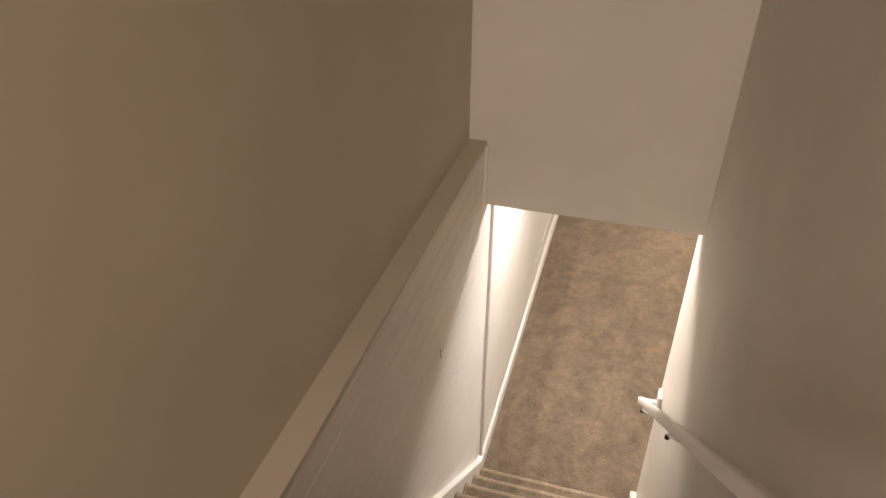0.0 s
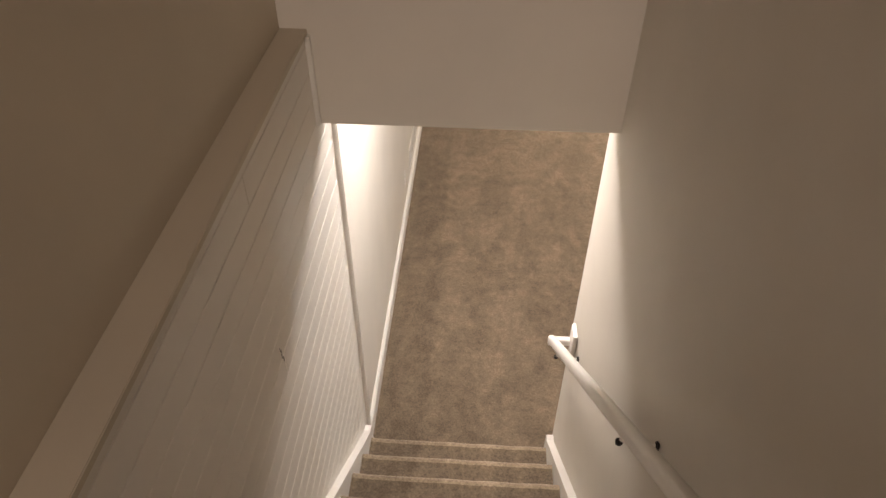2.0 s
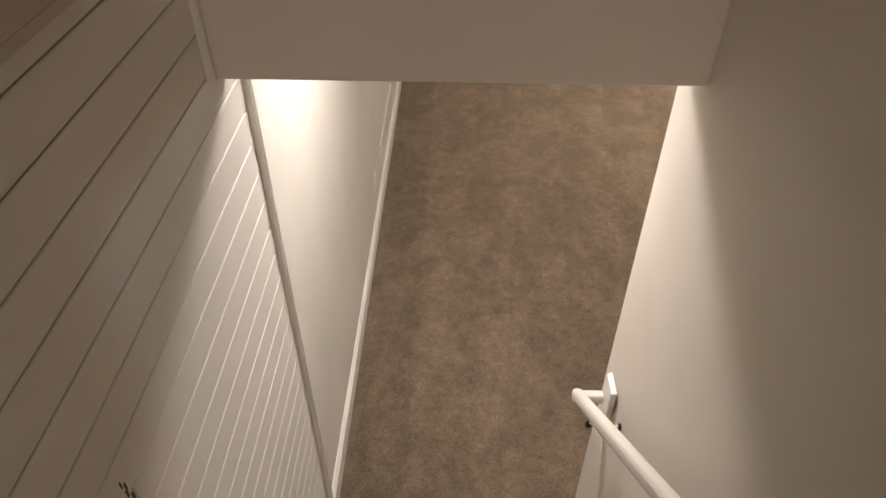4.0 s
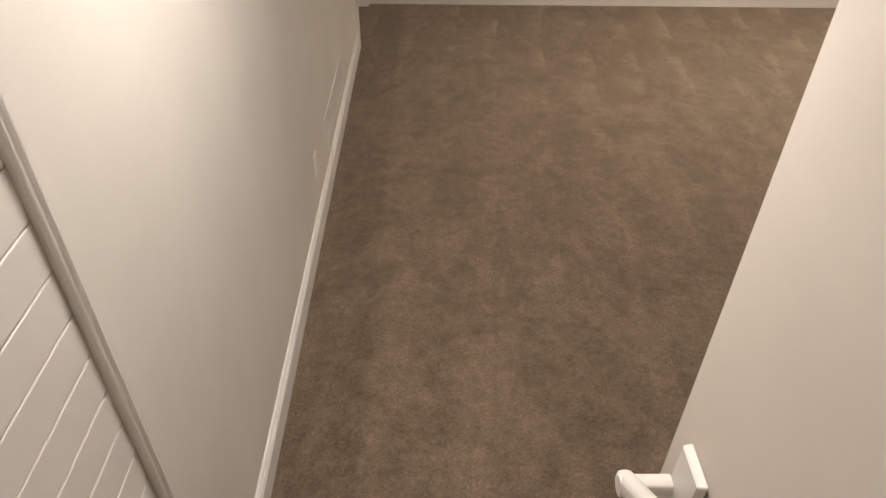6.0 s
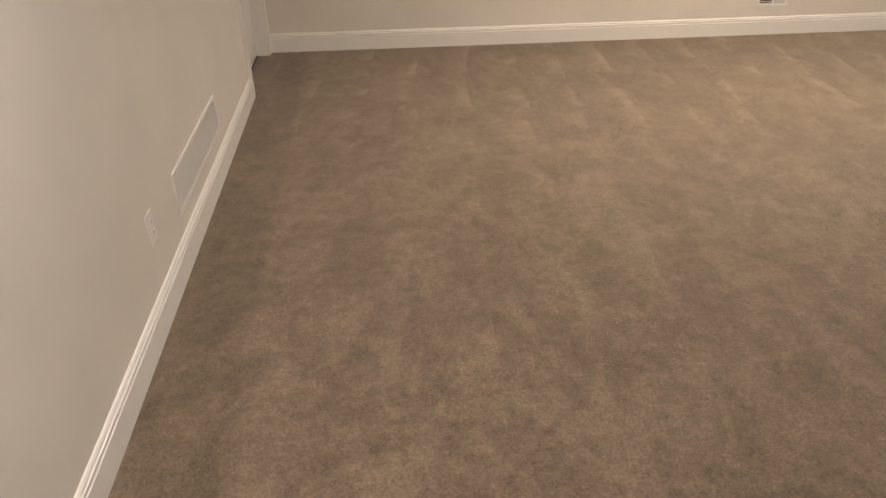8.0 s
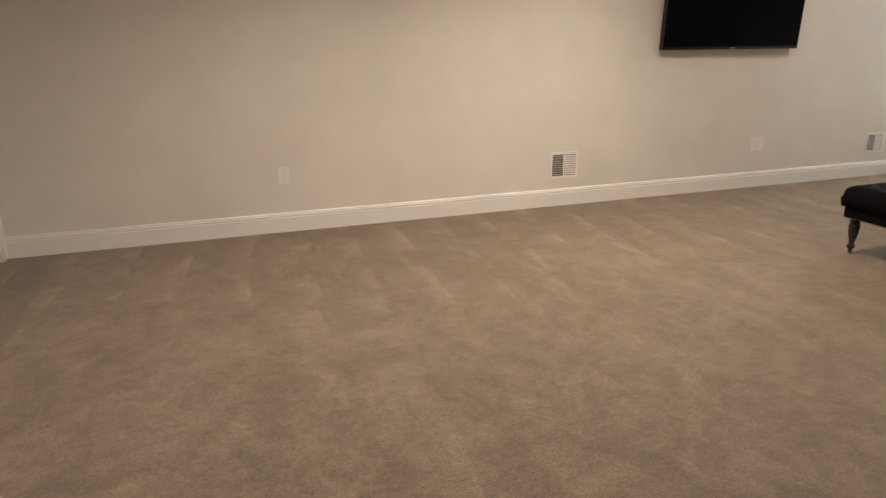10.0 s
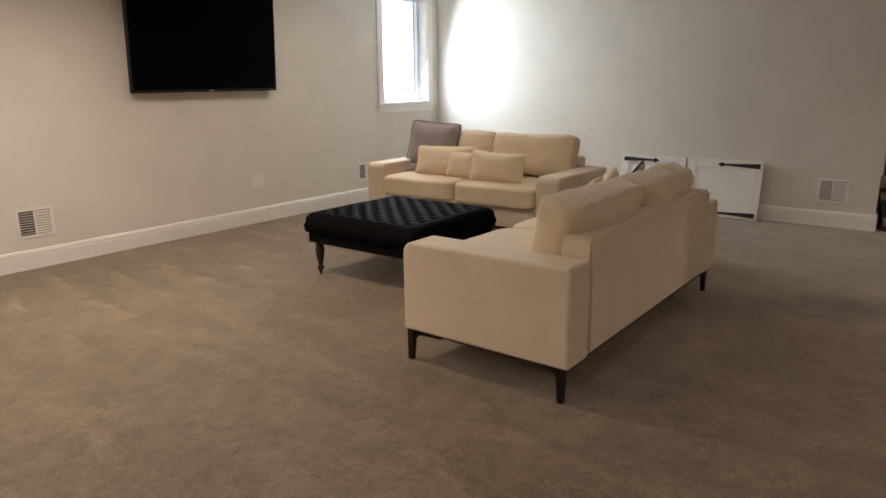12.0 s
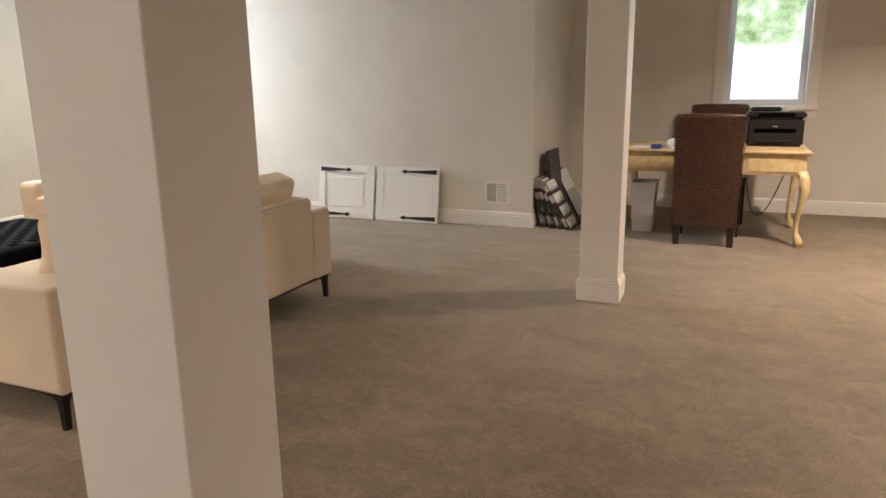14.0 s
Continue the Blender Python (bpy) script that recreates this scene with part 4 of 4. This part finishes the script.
top = [f for f in bm.faces if all(v.co.z > 0.4 for v in f.verts)]
res = bmesh.ops.inset_region(bm, faces=top, thickness=0.006)
top = [f for f in bm.faces if all(v.co.z > 0.4 for v in f.verts) and f.calc_area() > 0.03]
ext = bmesh.ops.extrude_face_region(bm, geom=top)
vv = [e for e in ext["geom"] if isinstance(e, bmesh.types.BMVert)]
for v in vv:
    v.co.z, v.co.x, v.co.y = 0.01, v.co.x * 0.8, v.co.y * 0.8
bmesh.ops.delete(bm, geom=top, context="FACES")
part("bin_body", bm, M_BIN, bin_)
blocks("rim", [(-0.147, -0.134, -0.112, 0.112, 0.425, 0.444), (0.134, 0.147, -0.112, 0.112, 0.425, 0.444), (-0.134, 0.134, -0.112, -0.099, 0.425, 0.444), (-0.134, 0.134, 0.099, 0.112, 0.425, 0.444)], M_BIN, bin_, bevel=0.002)


def small_box(name, x, y, z, w, d, h, turn, material, label, category):
    t = thing(name, x, y, z, turn, label, category)
    blocks(name + "_body", [(-w / 2, w / 2, -d / 2, d / 2, 0, h)], material, t, bevel=min(w, d, h) * 0.2)
    return t


small_box("ink_box", 8.62, -0.42, 0.752, 0.06, 0.09, 0.035, 10, M_NAVY, "small blue box on the desk", "box")
bm = puff(0.13, 0.20, 0.085, 3, 10)
mouse = thing("wipes_pack", 8.70, -0.60, 0.7945, 15, "white soft pack with a blue flap on the desk", "pack")
part("pack_body", bm, M_PAPER, mouse, smooth=True)
blocks("flap", [(-0.03, 0.08, -0.09, 0.05, 0.022, 0.072)], M_NAVY, mouse, "blue flap", bevel=0.008)
small_box("notepad", 8.75, -0.30, 0.752, 0.20, 0.16, 0.012, -8, M_PAPER, "white notepad lying on the desk", "notepad")
small_box("papers", 8.60, -0.55, 0.752, 0.12, 0.07, 0.02, 30, M_PAPER, "crumpled white papers on the desk", "papers")

cord = thing("power_cord", 9.36, -1.16, 0, 0, "dark cord hanging in a loop behind the desk", "cord")
bm = bmesh.new()
pts = []
for i in range(25):
    t = i / 24
    yy = 0.02 - 0.36 * t
    zz = 0.60 - 0.50 * (1 - (2 * abs(t - 0.42) ** 1.5 / (2 * 0.58 ** 1.5)) if t > 0.42 else 1 - ((0.42 - t) / 0.42) ** 3)
    pts.append((0.0, yy, max(zz, 0.01)))
tube(bm, pts, 0.0055, 6)
part("cord_loop", bm, M_CORD, cord, smooth=True)


# ---- cabinet doors leaning on the end wall ----
def cabinet_door(y, w, h, flip, label, raised=True):
    """Leans on the wall x = FARX; its face looks along -x."""
    lean = 9
    d = thing("cabinet_door", FARX - 0.018 - 0.02 - h * math.sin(radians(lean)), y, 0.0, -90, label, "cabinet door", "leaning cabinet doors")
    R = Matrix.Rotation(radians(-lean), 4, "X")

    def p(name, boxes, material, lab="", bevel=0.003):
        bm = bmesh.new()
        for b in boxes:
            box(bm, *b)
        if bevel:
            bmesh.ops.bevel(bm, geom=bm.edges[:], offset=bevel, segments=1, affect="EDGES")
        bmesh.ops.transform(bm, matrix=R, verts=bm.verts[:])
        part(name, bm, material, d, lab)

    e = 0.075
    p("stile_frame", [(-w / 2, -w / 2 + e, 0, 0.02, 0.004, h), (w / 2 - e, w / 2, 0, 0.02, 0.004, h), (-w / 2 + e, w / 2 - e, 0, 0.02, 0.004, e), (-w / 2 + e, w / 2 - e, 0, 0.02, h - e, h)], M_DOOR, "white painted frame of the door")
    if raised:
        p("raised_panel", [(-w / 2 + e - 0.004, w / 2 - e + 0.004, 0.010, 0.018, e - 0.004, h - e + 0.004), (-w / 2 + e + 0.045, w / 2 - e - 0.045, 0.002, 0.012, e + 0.045, h - e - 0.045)], M_DOOR, "raised white centre panel", 0.005)
    else:
        p("flat_panel", [(-w / 2 + e - 0.004, w / 2 - e + 0.004, 0.006, 0.018, e - 0.004, h - e + 0.004)], M_DOOR, "flat white centre panel", 0.001)
        f = e + 0.012
        p("panel_bead", [(-w / 2 + e, -w / 2 + f, 0.002, 0.0065, e, h - e), (w / 2 - f, w / 2 - e, 0.002, 0.0065, e, h - e), (-w / 2 + f, w / 2 - f, 0.002, 0.0065, e, f), (-w / 2 + f, w / 2 - f, 0.002, 0.0065, h - f, h - e)], M_DOOR, "thin bead round the flat panel", 0.0015)
    for z in (h - 0.045, 0.045):
        bm = bmesh.new()
        s = 1 if flip else -1
        out = [(s * w / 2 * 0.93, 0.022), (s * (w / 2 - w * 0.50), 0.008), (s * (w / 2 - w * 0.51), 0.013), (s * (w / 2 - w * 0.535), 0.022), (s * (w / 2 - w * 0.565), 0.010), (s * (w / 2 - w * 0.60), 0.0)]
        pts = [(x, dz) for x, dz in out] + [(x, -dz) for x, dz in out[-2::-1]]
        f0 = [bm.verts.new((x, -0.005, z + dz)) for x, dz in pts]
        f1 = [bm.verts.new((x, -0.0005, z + dz)) for x, dz in pts]
        n = len(pts)
        for i in range(n):
            bm.faces.new((f0[i], f0[(i + 1) % n], f1[(i + 1) % n], f1[i]))
        bm.faces.new(f0), bm.faces.new(f1[::-1])
        bmesh.ops.transform(bm, matrix=R, verts=bm.verts[:])
        part("strap_hinge", bm, M_IRON, d, "black iron strap hinge")
    return d


cabinet_door(2.565, 0.64, 0.54, False, "white raised-panel cabinet door with black strap hinges, leaning on the wall")
cabinet_door(1.885, 0.67, 0.54, True, "white flat-panel cabinet door with black strap hinges, leaning beside another door", False)


# ---- boards and pictures leaning in the corner ----
def leaning_board(x, y, w, h, t, lean, material, edge, label, turn=0.0, name="canvas_board"):
    """Leans on the wall y = BUMPY; its foot is at y."""
    d = thing(name, x, y, 0.0, turn, label, "picture", "boards leaning in the corner")
    R = Matrix.Rotation(radians(-lean), 4, "X")
    bm = bmesh.new()
    box(bm, -w / 2, w / 2, 0, t, 0.0, h)
    bmesh.ops.transform(bm, matrix=R, verts=bm.verts[:])
    part("panel", bm, material, d)
    bm = bmesh.new()
    box(bm, -w / 2 - 0.006, -w / 2 - 0.0005, 0.002, t - 0.002, 0.0, h)
    bmesh.ops.transform(bm, matrix=R, verts=bm.verts[:])
    part("board_edge", bm, edge, d, "pale raw edge")
    return d


M_ART = mat("dark_print", (0.045, 0.035, 0.032), 0.4, var=0.7, noise_scale=14, big=0.5, big_scale=40)
M_EDGE = mat("mottled_edge", (0.45, 0.41, 0.36), 0.6, var=0.6, noise_scale=16)
M_DARKB = mat("dark_board", (0.03, 0.024, 0.022), 0.45, var=0.3, noise_scale=20)


def sample_board(x, y, h, lean, label):
    """A thick dark board with white notched blocks along its face and edge; leans on y = BUMPY."""
    d = thing("sample_board", x, y, 0.0, 0, label, "board", "boards leaning in the corner")
    R = Matrix.Rotation(radians(-lean), 4, "X")

    def p(name, boxes, material, lab=""):
        bm = bmesh.new()
        for b in boxes:
            box(bm, *b)
        bmesh.ops.transform(bm, matrix=R, verts=bm.verts[:])
        part(name, bm, material, d, lab)

    p("board", [(-0.20, 0.20, 0, 0.045, 0.0, h)], M_DARKB)
    p("pale_block", [(-0.206, -0.2002, 0.004, 0.042, h * 0.80, h)], M_EDGE, "pale block on the board edge")
    p("pale_block", [(-0.205, -0.2002, 0.008, 0.036, h * 0.10, h * 0.26)], M_EDGE, "pale block on the board edge")
    p("pale_block", [(-0.2045, -0.2002, 0.006, 0.040, h * 0.58, h * 0.72)], M_EDGE, "pale block on the board edge")
    for i in range(4):
        z1 = h * (0.97 - 0.25 * i)
        teeth = [(-0.2, 0.10, -0.005, -0.0005, z1 - 0.065, z1)]
        teeth += [(-0.19 + 0.05 * q, -0.165 + 0.05 * q, -0.0045, -0.0005, z1 - 0.09, z1 - 0.065) for q in range(6)]
        p("white_strip", teeth, M_PAPER, "notched white strip across the board face")


for x, y, h, ln in ((8.86, 0.535, 0.47, 11), (8.84, 0.445, 0.50, 18), (8.82, 0.36, 0.51, 24), (8.80, 0.275, 0.51, 30)):
    sample_board(x, y, h, ln, "thick dark board with notched white strips, leaning on the wall")
leaning_board(9.02, 0.47, 0.40, 0.70, 0.03, 7, M_ART, M_ART, "tall dark framed picture leaning on the wall")
leaning_board(9.45, 0.40, 0.40, 0.50, 0.02, 24, M_ART, M_PAPER, "picture with a pale edge leaning on the wall")
leaning_board(9.55, 0.36, 0.40, 0.50, 0.02, 28, M_PAPER, M_DWOOD, "framed picture leaning on the wall")
small_box("tile_stack", 9.2, 0.12, 0.0, 0.55, 0.35, 0.05, 4, M_ART, "flat dark boards lying on the carpet", "boards")
small_box("tile_stack", 9.2, 0.12, 0.05, 0.55, 0.34, 0.02, 8, M_PAPER, "pale flat board lying on a stack", "boards")

# ---- boards of the shiplap wall ----
TOPZ = CEIL - 0.012
rows = [z for z in (1.886 + PITCH * i for i in range(6, -22, -1)) if z > 0.03]
for z_top, z_low in zip([TOPZ] + rows, rows + [0.0]):
    y0 = max(-5.15, -(z_top + 0.25) / (RISE / RUN) - 0.3)
    joint = -0.78 if any(z_low < q < z_top for q in (1.79, 2.35)) else None
    pieces = ((y0, joint - 0.001), (joint + 0.001, 0.1005)) if joint else ((y0, 0.1005),)
    for ya, yb in pieces:
        bm = bmesh.new()
        box(bm, -0.0135, 0.0, ya, yb, z_low + 0.003, z_top)
        bmesh.ops.bevel(bm, geom=[e for e in bm.edges if abs(e.verts[0].co.x) < 1e-6 and abs(e.verts[1].co.x) < 1e-6], offset=0.0018, segments=1, affect="EDGES")
        part("shiplap_board", bm, M_SHIP, shiplap, "white painted horizontal board")
